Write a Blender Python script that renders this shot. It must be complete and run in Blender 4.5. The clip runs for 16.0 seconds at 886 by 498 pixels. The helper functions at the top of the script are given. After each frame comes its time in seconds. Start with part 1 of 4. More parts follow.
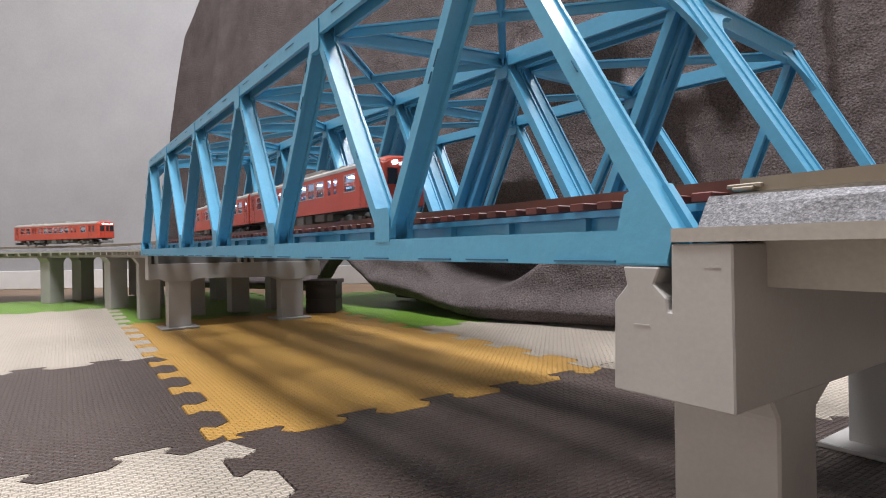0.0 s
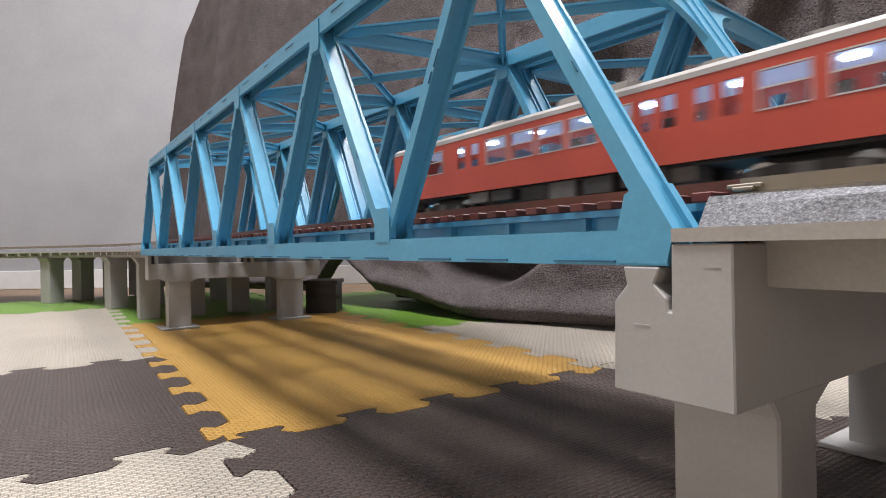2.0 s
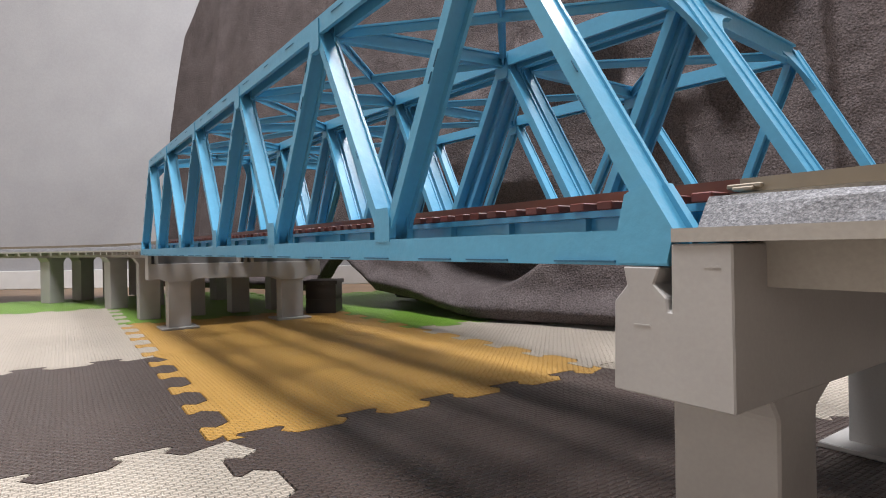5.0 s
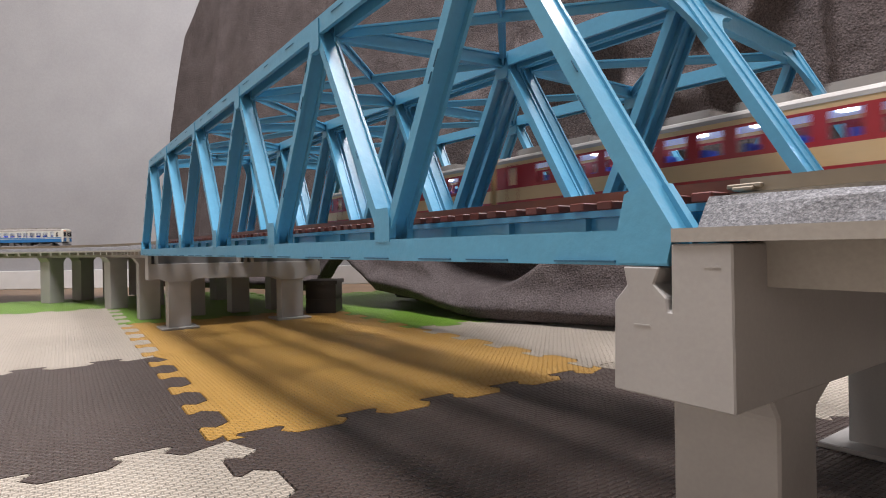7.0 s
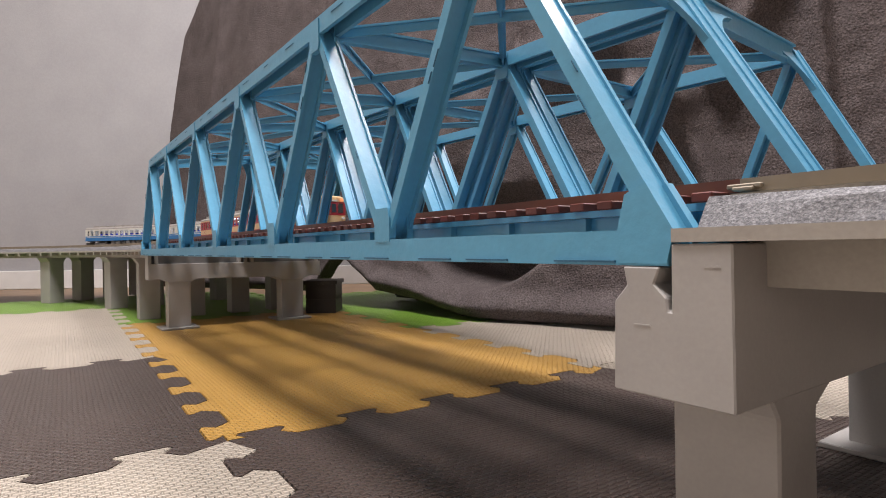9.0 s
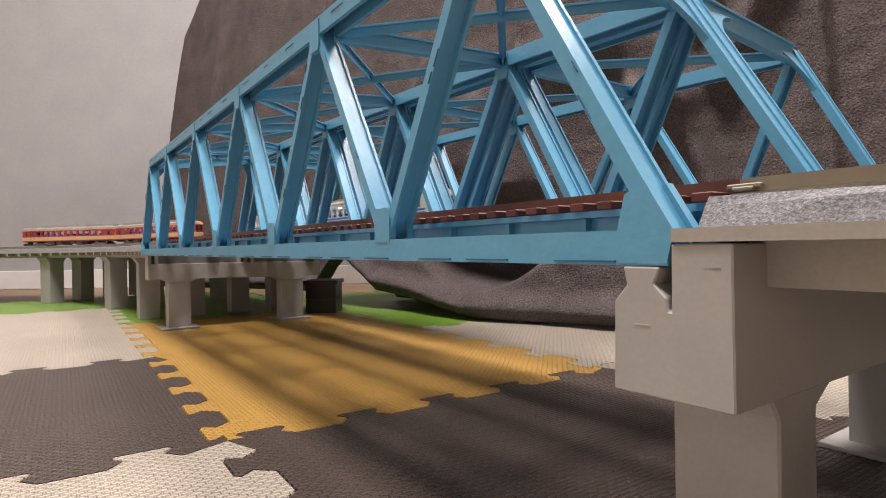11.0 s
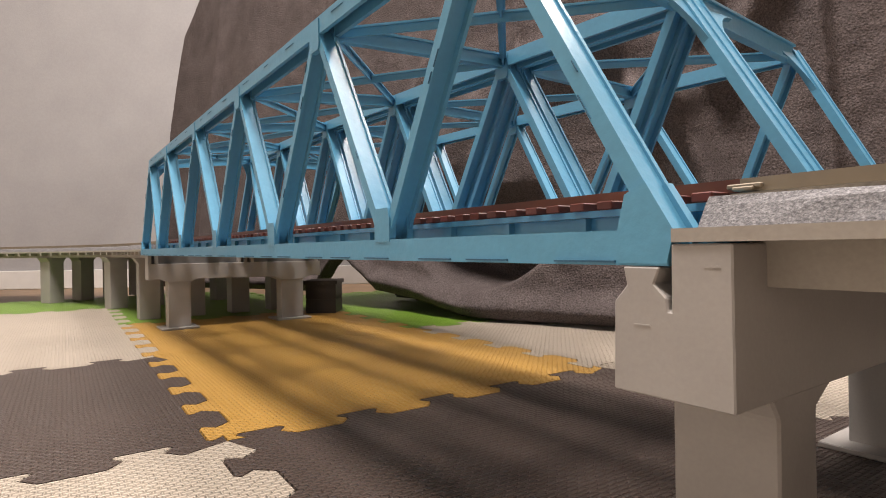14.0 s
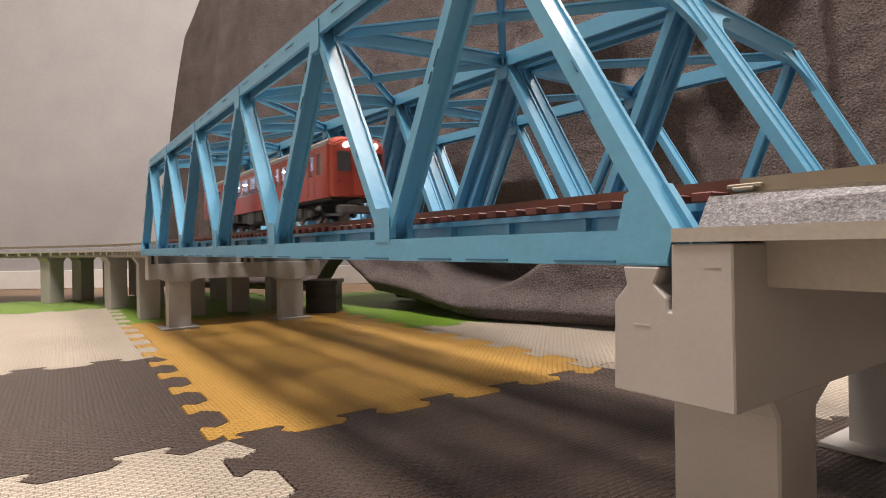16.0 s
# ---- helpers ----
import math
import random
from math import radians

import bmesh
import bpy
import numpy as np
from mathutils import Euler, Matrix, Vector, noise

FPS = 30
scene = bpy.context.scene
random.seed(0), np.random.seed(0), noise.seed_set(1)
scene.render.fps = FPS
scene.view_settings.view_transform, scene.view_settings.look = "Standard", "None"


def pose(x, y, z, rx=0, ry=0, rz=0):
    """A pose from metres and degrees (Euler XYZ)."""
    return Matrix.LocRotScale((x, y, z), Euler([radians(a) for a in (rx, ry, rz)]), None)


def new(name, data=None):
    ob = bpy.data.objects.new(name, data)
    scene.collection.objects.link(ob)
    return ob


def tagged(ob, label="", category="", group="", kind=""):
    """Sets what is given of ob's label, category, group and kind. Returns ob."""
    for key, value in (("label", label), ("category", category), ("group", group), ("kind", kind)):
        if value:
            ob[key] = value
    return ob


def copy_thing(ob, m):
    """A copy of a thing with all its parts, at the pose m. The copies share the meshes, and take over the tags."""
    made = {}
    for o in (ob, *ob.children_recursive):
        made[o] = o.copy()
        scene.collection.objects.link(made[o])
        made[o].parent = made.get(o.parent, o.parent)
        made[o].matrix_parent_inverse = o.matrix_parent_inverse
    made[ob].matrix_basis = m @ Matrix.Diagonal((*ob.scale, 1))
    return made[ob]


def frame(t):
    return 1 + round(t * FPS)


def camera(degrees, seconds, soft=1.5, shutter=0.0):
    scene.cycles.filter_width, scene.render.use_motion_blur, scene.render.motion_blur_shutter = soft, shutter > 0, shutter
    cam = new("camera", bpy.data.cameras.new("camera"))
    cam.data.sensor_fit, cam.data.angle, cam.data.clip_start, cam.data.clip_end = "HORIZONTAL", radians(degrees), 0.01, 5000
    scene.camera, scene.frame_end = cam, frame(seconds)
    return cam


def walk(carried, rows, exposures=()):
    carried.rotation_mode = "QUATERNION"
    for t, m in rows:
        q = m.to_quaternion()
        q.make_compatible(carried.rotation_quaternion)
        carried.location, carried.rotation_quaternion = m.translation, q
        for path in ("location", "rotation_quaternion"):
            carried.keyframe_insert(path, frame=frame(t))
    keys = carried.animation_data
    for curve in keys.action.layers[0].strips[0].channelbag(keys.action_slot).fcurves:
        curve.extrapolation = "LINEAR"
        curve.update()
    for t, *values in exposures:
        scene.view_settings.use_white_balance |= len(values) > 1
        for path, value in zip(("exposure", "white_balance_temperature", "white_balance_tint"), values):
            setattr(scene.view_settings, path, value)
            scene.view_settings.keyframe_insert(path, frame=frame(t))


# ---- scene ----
from mathutils.geometry import tessellate_polygon

# ---------------------------------------------------------------- camera
cam = camera(75.808, 16.0, soft=1.0, shutter=0.4)
YAW, PITCH, ROLL = -35.350, -0.2455, -0.956
CAM_POSE = pose(-0.0648, 0.1107, 0.1033, 90 + PITCH, 0, YAW - 90) @ pose(0, 0, 0, 0, 0, ROLL)
walk(cam, [(0.0, CAM_POSE), (16.0, CAM_POSE)],
     exposures=[(0.0, -0.05, 6250, 12), (4.0, -0.02, 6250, 11), (7.0, -0.20, 6450, 14), (9.0, -0.16, 6700, 16), (12.0, -0.12, 7200, 17), (16.0, -0.10, 7400, 17)])

# ---------------------------------------------------------------- light
world = bpy.data.worlds.new("room_world")
scene.world = world
world.use_nodes = True
world.node_tree.nodes["Background"].inputs["Color"].default_value = (0.8, 0.85, 0.95, 1)
world.node_tree.nodes["Background"].inputs["Strength"].default_value = 0.05


def ceiling_lamp_light(x, y, z, size, watts, color):
    lamp = bpy.data.lights.new("ceiling_lamp_light", "AREA")
    lamp.shape, lamp.size, lamp.energy, lamp.color = "DISK", size, watts, color
    ob = new("ceiling_lamp_light", lamp)
    ob.matrix_basis = pose(x, y, z)
    return ob


LAMP_Z = 2.30
LAMPS = ((0.25, 0.36, 0.72, 88), (0.08, -1.38, 0.85, 84))
for lx, ly, ls, lw in LAMPS:
    ceiling_lamp_light(lx, ly, LAMP_Z - 0.10, ls, lw, (1.0, 0.98, 0.97))

# ---------------------------------------------------------------- materials


def material(name, color, rough=0.6, metal=0.0, color2=None, scale=60.0, bump=0.0, bump_scale=300.0, fine=0.0, fine_scale=900.0, spec=0.5,
             random_value=0.0, detail=4.0):
    """Two-scale noise: color/color2 blotches, a fine grain, and relief."""
    m = bpy.data.materials.new(name)
    m.use_nodes = True
    nt = m.node_tree
    b = nt.nodes["Principled BSDF"]
    b.inputs["Roughness"].default_value, b.inputs["Metallic"].default_value = rough, metal
    b.inputs["Specular IOR Level"].default_value = spec
    tc = nt.nodes.new("ShaderNodeTexCoord")
    last = None
    mix = nt.nodes.new("ShaderNodeMix")
    mix.data_type = "RGBA"
    mix.inputs["A"].default_value = (*color, 1)
    mix.inputs["B"].default_value = (*(color2 or [c * 0.8 for c in color]), 1)
    n1 = nt.nodes.new("ShaderNodeTexNoise")
    n1.inputs["Scale"].default_value, n1.inputs["Detail"].default_value = scale, detail
    nt.links.new(tc.outputs["Object"], n1.inputs["Vector"])
    ramp = nt.nodes.new("ShaderNodeMapRange")
    ramp.inputs["From Min"].default_value, ramp.inputs["From Max"].default_value = 0.35, 0.7
    nt.links.new(n1.outputs["Fac"], ramp.inputs["Value"])
    nt.links.new(ramp.outputs["Result"], mix.inputs["Factor"])
    last = mix.outputs["Result"]
    if fine:
        n2 = nt.nodes.new("ShaderNodeTexNoise")
        n2.inputs["Scale"].default_value, n2.inputs["Detail"].default_value = fine_scale, 3
        nt.links.new(tc.outputs["Object"], n2.inputs["Vector"])
        mr = nt.nodes.new("ShaderNodeMapRange")
        mr.inputs["From Min"].default_value, mr.inputs["From Max"].default_value = 0.3, 0.7
        mr.inputs["To Min"].default_value, mr.inputs["To Max"].default_value = 1 - fine, 1 + fine
        nt.links.new(n2.outputs["Fac"], mr.inputs["Value"])
        mm = nt.nodes.new("ShaderNodeMix")
        mm.data_type, mm.blend_type = "RGBA", "MULTIPLY"
        mm.inputs["Factor"].default_value = 1
        nt.links.new(last, mm.inputs["A"])
        nt.links.new(mr.outputs["Result"], mm.inputs["B"])
        last = mm.outputs["Result"]
    if random_value:
        oi = nt.nodes.new("ShaderNodeObjectInfo")
        hsv = nt.nodes.new("ShaderNodeHueSaturation")
        mr = nt.nodes.new("ShaderNodeMapRange")
        mr.inputs["To Min"].default_value, mr.inputs["To Max"].default_value = 1 - random_value, 1 + random_value
        nt.links.new(oi.outputs["Random"], mr.inputs["Value"])
        nt.links.new(mr.outputs["Result"], hsv.inputs["Value"])
        nt.links.new(last, hsv.inputs["Color"])
        last = hsv.outputs["Color"]
    nt.links.new(last, b.inputs["Base Color"])
    if bump:
        n3 = nt.nodes.new("ShaderNodeTexNoise")
        n3.inputs["Scale"].default_value, n3.inputs["Detail"].default_value = bump_scale, 4
        nt.links.new(tc.outputs["Object"], n3.inputs["Vector"])
        bp = nt.nodes.new("ShaderNodeBump")
        bp.inputs["Strength"].default_value, bp.inputs["Distance"].default_value = bump, 0.001
        nt.links.new(n3.outputs["Fac"], bp.inputs["Height"])
        nt.links.new(bp.outputs["Normal"], b.inputs["Normal"])
    return m


def foam_material(name, color):
    """EVA foam with a pressed woven relief, about 2.6 mm pitch."""
    m = material(name, color, rough=0.40, color2=[c * 0.9 for c in color], scale=9, fine=0.06, fine_scale=700)
    nt = m.node_tree
    b = nt.nodes["Principled BSDF"]
    tc = nt.nodes.new("ShaderNodeTexCoord")
    br = nt.nodes.new("ShaderNodeTexBrick")
    br.offset, br.squash = 0.5, 1.0
    br.inputs["Color1"].default_value = (1, 1, 1, 1)
    br.inputs["Color2"].default_value = (0.8, 0.8, 0.8, 1)
    br.inputs["Mortar"].default_value = (0, 0, 0, 1)
    br.inputs["Scale"].default_value = 1.0
    br.inputs["Mortar Size"].default_value = 0.0010
    br.inputs["Mortar Smooth"].default_value = 1.0
    br.inputs["Brick Width"].default_value = 0.0060
    br.inputs["Row Height"].default_value = 0.0030
    nt.links.new(tc.outputs["Object"], br.inputs["Vector"])
    base = b.inputs["Base Color"].links[0].from_socket
    # a little shade put into the colour along the relief's grooves
    groove_shade = nt.nodes.new("ShaderNodeMix")
    groove_shade.data_type, groove_shade.blend_type = "RGBA", "MULTIPLY"
    groove_shade.inputs["Factor"].default_value = 0.03
    nt.links.new(base, groove_shade.inputs["A"])
    nt.links.new(br.outputs["Color"], groove_shade.inputs["B"])
    nt.links.new(groove_shade.outputs["Result"], b.inputs["Base Color"])
    bp = nt.nodes.new("ShaderNodeBump")
    bp.inputs["Strength"].default_value, bp.inputs["Distance"].default_value = 1.0, 0.0018
    nt.links.new(br.outputs["Color"], bp.inputs["Height"])
    nt.links.new(bp.outputs["Normal"], b.inputs["Normal"])
    return m


def glow(name, color, strength):
    m = bpy.data.materials.new(name)
    m.use_nodes = True
    b = m.node_tree.nodes["Principled BSDF"]
    b.inputs["Base Color"].default_value = (*color, 1)
    b.inputs["Emission Color"].default_value = (*color, 1)
    b.inputs["Emission Strength"].default_value = strength
    return m


def glass(name, color=(0.9, 0.93, 0.95)):
    m = bpy.data.materials.new(name)
    m.use_nodes = True
    b = m.node_tree.nodes["Principled BSDF"]
    b.inputs["Base Color"].default_value = (*color, 1)
    b.inputs["Roughness"].default_value = 0.05
    b.inputs["Transmission Weight"].default_value = 1.0
    b.inputs["IOR"].default_value = 1.1
    return m


BLUE = material("blue_painted_board", (0.086, 0.315, 0.485), 0.30, color2=(0.080, 0.295, 0.46), scale=45, fine=0.03, fine_scale=420, bump=0.14, bump_scale=300)
SLOT = material("dark_blue_joint", (0.03, 0.13, 0.22), 0.7)
PIER = material("grey_printed_plastic", (0.345, 0.332, 0.320), 0.5, color2=(0.315, 0.302, 0.29), scale=40, fine=0.03, fine_scale=900, bump=0.06, bump_scale=350)
# pier grey with the shade under the bridge ends put into the colour
SHADOWGREY = material("shaded_grey_plastic", (0.16, 0.155, 0.15), 0.6, color2=(0.12, 0.115, 0.11), scale=60)
DECKGREY = material("warm_grey_deck_plastic", (0.34, 0.318, 0.288), 0.6, color2=(0.305, 0.285, 0.255), scale=30, fine=0.05, bump=0.1)
TIE = material("red_brown_sleeper_plastic", (0.145, 0.030, 0.020), 0.5, color2=(0.105, 0.023, 0.016), scale=80, random_value=0.18)
RAIL = material("brown_sided_rail", (0.16, 0.055, 0.038), 0.42, metal=0.35, color2=(0.11, 0.045, 0.034), scale=60)
BALLAST = material("grey_ballast_granules", (0.22, 0.22, 0.23), 0.9, color2=(0.11, 0.11, 0.12), scale=1100, fine=0.40, fine_scale=2600, bump=0.4, bump_scale=1500, detail=2)
TRACKBED = material("tan_track_base", (0.23, 0.20, 0.155), 0.7, color2=(0.16, 0.14, 0.11), scale=120, fine=0.2, fine_scale=700)
WALL = material("pale_grey_wallpaper", (0.375, 0.375, 0.388), 0.85, color2=(0.345, 0.345, 0.36), scale=9, fine=0.03, fine_scale=160, bump=0.25, bump_scale=220)
WHITE = material("white_gloss_trim", (0.72, 0.72, 0.71), 0.4, color2=(0.66, 0.66, 0.65), scale=20)
WOOD = material("brown_floorboard", (0.30, 0.19, 0.11), 0.4, color2=(0.22, 0.135, 0.075), scale=14, fine=0.15, fine_scale=200)
BLANKET = material("grey_brown_fleece", (0.122, 0.103, 0.102), 0.95, color2=(0.092, 0.077, 0.077), scale=22, fine=0.45, fine_scale=480, bump=1.0, bump_scale=440, spec=0.1)
for bump_node in [n for n in BLANKET.node_tree.nodes if n.bl_idname == "ShaderNodeBump"]:
    bump_node.inputs["Distance"].default_value = 0.003
# for walls out of view, pale so that they return fill light
PLAIN = material("tan_bounce_wall", (0.62, 0.59, 0.55), 0.85, color2=(0.57, 0.54, 0.50), scale=9)
DARKBOX = material("black_brown_lacquer", (0.02, 0.016, 0.014), 0.45, color2=(0.03, 0.024, 0.02), scale=30)
FOAM = {
    "yellow": foam_material("yellow_foam", (0.58, 0.33, 0.080)),
    "brown": foam_material("brown_foam", (0.088, 0.064, 0.055)),
    "beige": foam_material("beige_foam", (0.52, 0.455, 0.38)),
    "green": foam_material("green_foam", (0.19, 0.36, 0.045)),
}

# ---------------------------------------------------------------- mesh helpers


def link_mesh(name, bm, mat, parent=None, label="", smooth=False):
    me = bpy.data.meshes.new(name)
    bmesh.ops.recalc_face_normals(bm, faces=bm.faces)
    bm.to_mesh(me)
    bm.free()
    for mm in (mat if isinstance(mat, (list, tuple)) else [mat]):
        me.materials.append(mm)
    if smooth:
        for f in me.polygons:
            f.use_smooth = True
    ob = new(name, me)
    if parent is not None:
        ob.parent = parent
    if label:
        ob["label"] = label
    return ob


def part(name, bm, mat, parent, label="", smooth=False):
    return link_mesh(name, bm, mat, parent, label, smooth)


def add_box(bm, x0, x1, y0, y1, z0, z1, mi=0):
    vs = [bm.verts.new((x, y, z)) for x in (x0, x1) for y in (y0, y1) for z in (z0, z1)]
    for idx in ((0, 1, 3, 2), (4, 6, 7, 5), (0, 4, 5, 1), (2, 3, 7, 6), (0, 2, 6, 4), (1, 5, 7, 3)):
        bm.faces.new([vs[i] for i in idx]).material_index = mi
    return vs


def boxes(*specs):
    bm = bmesh.new()
    for s in specs:
        add_box(bm, *s)
    return bm


def bevel(bm, w, seg=1):
    bmesh.ops.recalc_face_normals(bm, faces=bm.faces)
    bmesh.ops.bevel(bm, geom=list(bm.edges), offset=w, segments=seg, affect="EDGES", clamp_overlap=True)
    return bm


def add_prism(bm, outline, lo, hi, axis="y", mi=0):
    """Extrude a 2D outline along an axis: y -> (x, z), x -> (y, z), z -> (x, y)."""
    def at(p, d):
        return {"y": (p[0], d, p[1]), "x": (d, p[0], p[1]), "z": (p[0], p[1], d)}[axis]
    a = [bm.verts.new(at(p, lo)) for p in outline]
    b = [bm.verts.new(at(p, hi)) for p in outline]
    bm.faces.new(a).material_index = mi
    bm.faces.new(list(reversed(b))).material_index = mi
    n = len(a)
    for i in range(n):
        bm.faces.new((a[i], b[i], b[(i + 1) % n], a[(i + 1) % n])).material_index = mi


def prism(outline, lo, hi, axis="y"):
    bm = bmesh.new()
    add_prism(bm, outline, lo, hi, axis)
    return bm


def add_bar(bm, p, q, side, w, t, mi=0):
    """A bar from p to q; w across along `side`, t in the third direction."""
    p, q, side = Vector(p), Vector(q), Vector(side)
    d = (q - p).normalized()
    side = (side - d * side.dot(d)).normalized()
    up = d.cross(side)
    vs = []
    for o in (p, q):
        for a, b in ((-1, -1), (1, -1), (1, 1), (-1, 1)):
            vs.append(bm.verts.new(o + side * (a * w / 2) + up * (b * t / 2)))
    for idx in ((3, 2, 1, 0), (4, 5, 6, 7), (0, 1, 5, 4), (1, 2, 6, 5), (2, 3, 7, 6), (3, 0, 4, 7)):
        bm.faces.new([vs[i] for i in idx]).material_index = mi


def empty(name, m=None):
    ob = new(name)
    ob.empty_display_size = 0.02
    if m is not None:
        ob.matrix_basis = m
    return ob


# ---------------------------------------------------------------- room
FLOOR_Z = -0.012
# the wall behind the layout stands square to the view
W_DIST = 1.86


def room():
    turn = pose(-0.0856, 0.122, 0, 0, 0, YAW)
    def slab(name, x0, x1, y0, y1, z0, z1, mat, label):
        ob = link_mesh(name, boxes((x0, x1, y0, y1, z0, z1)), mat)
        ob.matrix_basis = turn
        return tagged(ob, label, "wall" if "wall" in name else name, kind="structure")
    slab("floor", -2.6, W_DIST + 0.1, -2.2, 2.2, FLOOR_Z - 0.02, FLOOR_Z, WOOD, "brown wooden floor under the foam mats")
    slab("wall_north", W_DIST, W_DIST + 0.1, -2.2, 2.2, FLOOR_Z, 2.4, WALL, "pale grey wallpapered wall behind the railway")
    # out of view: the tan walls are added to bounce light under the bridges
    slab("wall_south", -2.6, -2.5, -2.2, 2.2, FLOOR_Z, 2.4, PLAIN, "unseen tan wall of the room, pale to bounce light")
    slab("wall_east", -2.5, W_DIST, -2.2, -2.1, FLOOR_Z, 2.4, WALL, "pale grey plain wall of the room")
    slab("wall_west", -2.5, W_DIST, 2.1, 2.2, FLOOR_Z, 2.4, PLAIN, "unseen tan wall of the room, pale to bounce light")
    slab("ceiling", -2.6, W_DIST + 0.1, -2.2, 2.2, 2.4, 2.45, WHITE, "white plain ceiling")
    bb = link_mesh("baseboard", bevel(boxes((W_DIST - 0.012, W_DIST - 0.0005, -2.1, 2.1, FLOOR_Z, FLOOR_Z + 0.06)), 0.002), WHITE)
    bb.matrix_basis = turn
    tagged(bb, "white painted baseboard along the grey wall", "baseboard", kind="structure")


room()

# ---------------------------------------------------------------- foam mats
MAT_ANGLE, MAT_X, MAT_Y, TILE = -1.6000, 0.2550, 0.0290, 0.30
MAT_POSE = Matrix.Translation((MAT_X, MAT_Y, 0)) @ Matrix.Rotation(MAT_ANGLE, 4, "Z")


def tooth_line():
    """The jigsaw edge from 0 to 1 in tile widths: dovetail tabs, alternately to either side."""
    pts, d = [(0.0, 0.0)], 0.030
    for k in range(5):
        c = 0.07 + 0.2 * k
        # a tab to the plus side from c-0.055 to c+0.045, then one to the minus side
        for u, v in ((c - 0.036, 0.0), (c - 0.052, d * 0.75), (c - 0.044, d), (c + 0.034, d), (c + 0.042, d * 0.75), (c + 0.026, 0.0),
                     (c + 0.044, -d * 0.75), (c + 0.052, -d), (c + 0.138, -d), (c + 0.146, -d * 0.75)):
            if 0.0 < u < 1.0:
                pts.append((u, v))
    pts.append((1.0, 0.0))
    return pts


TOOTH = tooth_line()


def foam_tile(i, j, colour, words):
    ring = [(u, v) for u, v in TOOTH[:-1]]
    ring += [(1 - v, u) for u, v in TOOTH[:-1]]
    ring += [(u, 1 + v) for u, v in reversed(TOOTH[1:])]
    ring += [(-v, u) for u, v in reversed(TOOTH[1:])]
    pts = [(u * TILE, v * TILE) for u, v in ring]
    bm = bmesh.new()
    low = [bm.verts.new((x, y, FLOOR_Z)) for x, y in pts]
    mid = [bm.verts.new((x, y, -0.0012)) for x, y in pts]
    n = len(pts)
    top = []
    for a in range(n):
        p0, p1, p2 = Vector(pts[a - 1]), Vector(pts[a]), Vector(pts[(a + 1) % n])
        e1, e2 = (p1 - p0).normalized(), (p2 - p1).normalized()
        nrm = Vector((-(e1.y + e2.y), e1.x + e2.x))
        nrm = nrm.normalized() if nrm.length > 1e-6 else Vector((-e1.y, e1.x))
        top.append(bm.verts.new((p1.x + nrm.x * 0.0007, p1.y + nrm.y * 0.0007, 0)))
    for lo, hi in ((low, mid), (mid, top)):
        for a in range(n):
            bm.faces.new((lo[a], lo[(a + 1) % n], hi[(a + 1) % n], hi[a]))
    for ring3, flip in ((top, False), (low, True)):
        for tri in tessellate_polygon([[v.co for v in ring3]]):
            f3 = [ring3[k] for k in tri]
            bm.faces.new(list(reversed(f3)) if flip else f3)
    ob = link_mesh("foam_mat", bm, FOAM[colour])
    ob.matrix_basis = MAT_POSE @ Matrix.Translation((i * TILE, j * TILE, 0))
    return tagged(ob, words, "play mat", "jigsaw foam mats on the floor")


MAT_WORDS = {
    "yellow": "ochre yellow jigsaw foam mat with woven relief",
    "brown": "dark brown jigsaw foam mat with woven relief",
    "beige": "cream beige jigsaw foam mat with woven relief",
    "green": "bright green jigsaw foam mat with woven relief",
}
MAT_PLAN = {(0, 0): "yellow", (0, 1): "yellow", (0, 2): "green", (0, 3): "green", (-1, 0): "brown", (-1, 1): "beige", (-1, 2): "beige",
            (-1, 3): "green", (-1, -1): "beige", (0, -1): "brown", (1, -1): "beige", (1, 0): "beige", (1, 1): "green", (1, 2): "green",
            (2, -1): "beige", (2, 0): "beige", (2, 1): "green", (-2, 0): "brown", (-2, 1): "beige", (-2, 2): "beige", (-2, 3): "green", (-2, -1): "beige",
            (2, -2): "brown", (1, -2): "beige", (0, -2): "brown", (-1, -2): "beige", (-2, -2): "brown"}
for (mi, mj), mc in MAT_PLAN.items():
    foam_tile(mi, mj, mc, MAT_WORDS[mc])

# ---------------------------------------------------------------- truss bridges
CHORD_LOW, CHORD_MID, CHORD_TOP = 0.0983, 0.1046, 0.1064
RAIL_TOP, TIE_TOP = 0.1181, 0.1151
PANEL = 0.1304
# for each truss: plane, panel at the top chord, height, shift of the near and far top node, shift of the near low node, rise of the top chord for each panel
TRUSS_A = (0.0, 0.1317, 0.1043, 0.0082, 0.0176, 0.0076, 0.0)
TRUSS_B = (-0.1285, 0.1308, 0.1162, 0.0150, 0.0150, 0.0165, 0.0038)
TRUSS_C = (-0.1326, 0.1306, 0.1160, 0.0155, 0.0150, 0.0180, 0.0037)
TRUSS_D = (-0.2577, 0.1290, 0.1141, 0.0192, 0.0150, 0.0321, 0.0027)
DEPTH = 0.0080


def top_node(tr, k):
    y, p, h, e, f, low, rise = tr
    x = 3 * PANEL + (k - 3.5) * p + (e if k == 1 else -f if k == 6 else 0)
    return Vector((x, y, CHORD_MID + h + rise * (min(k, 4) - 3.5)))


def low_node(tr, k):
    return Vector((k * PANEL + (tr[5] if k == 0 else -0.004 if k == 6 else 0), tr[0], CHORD_MID))


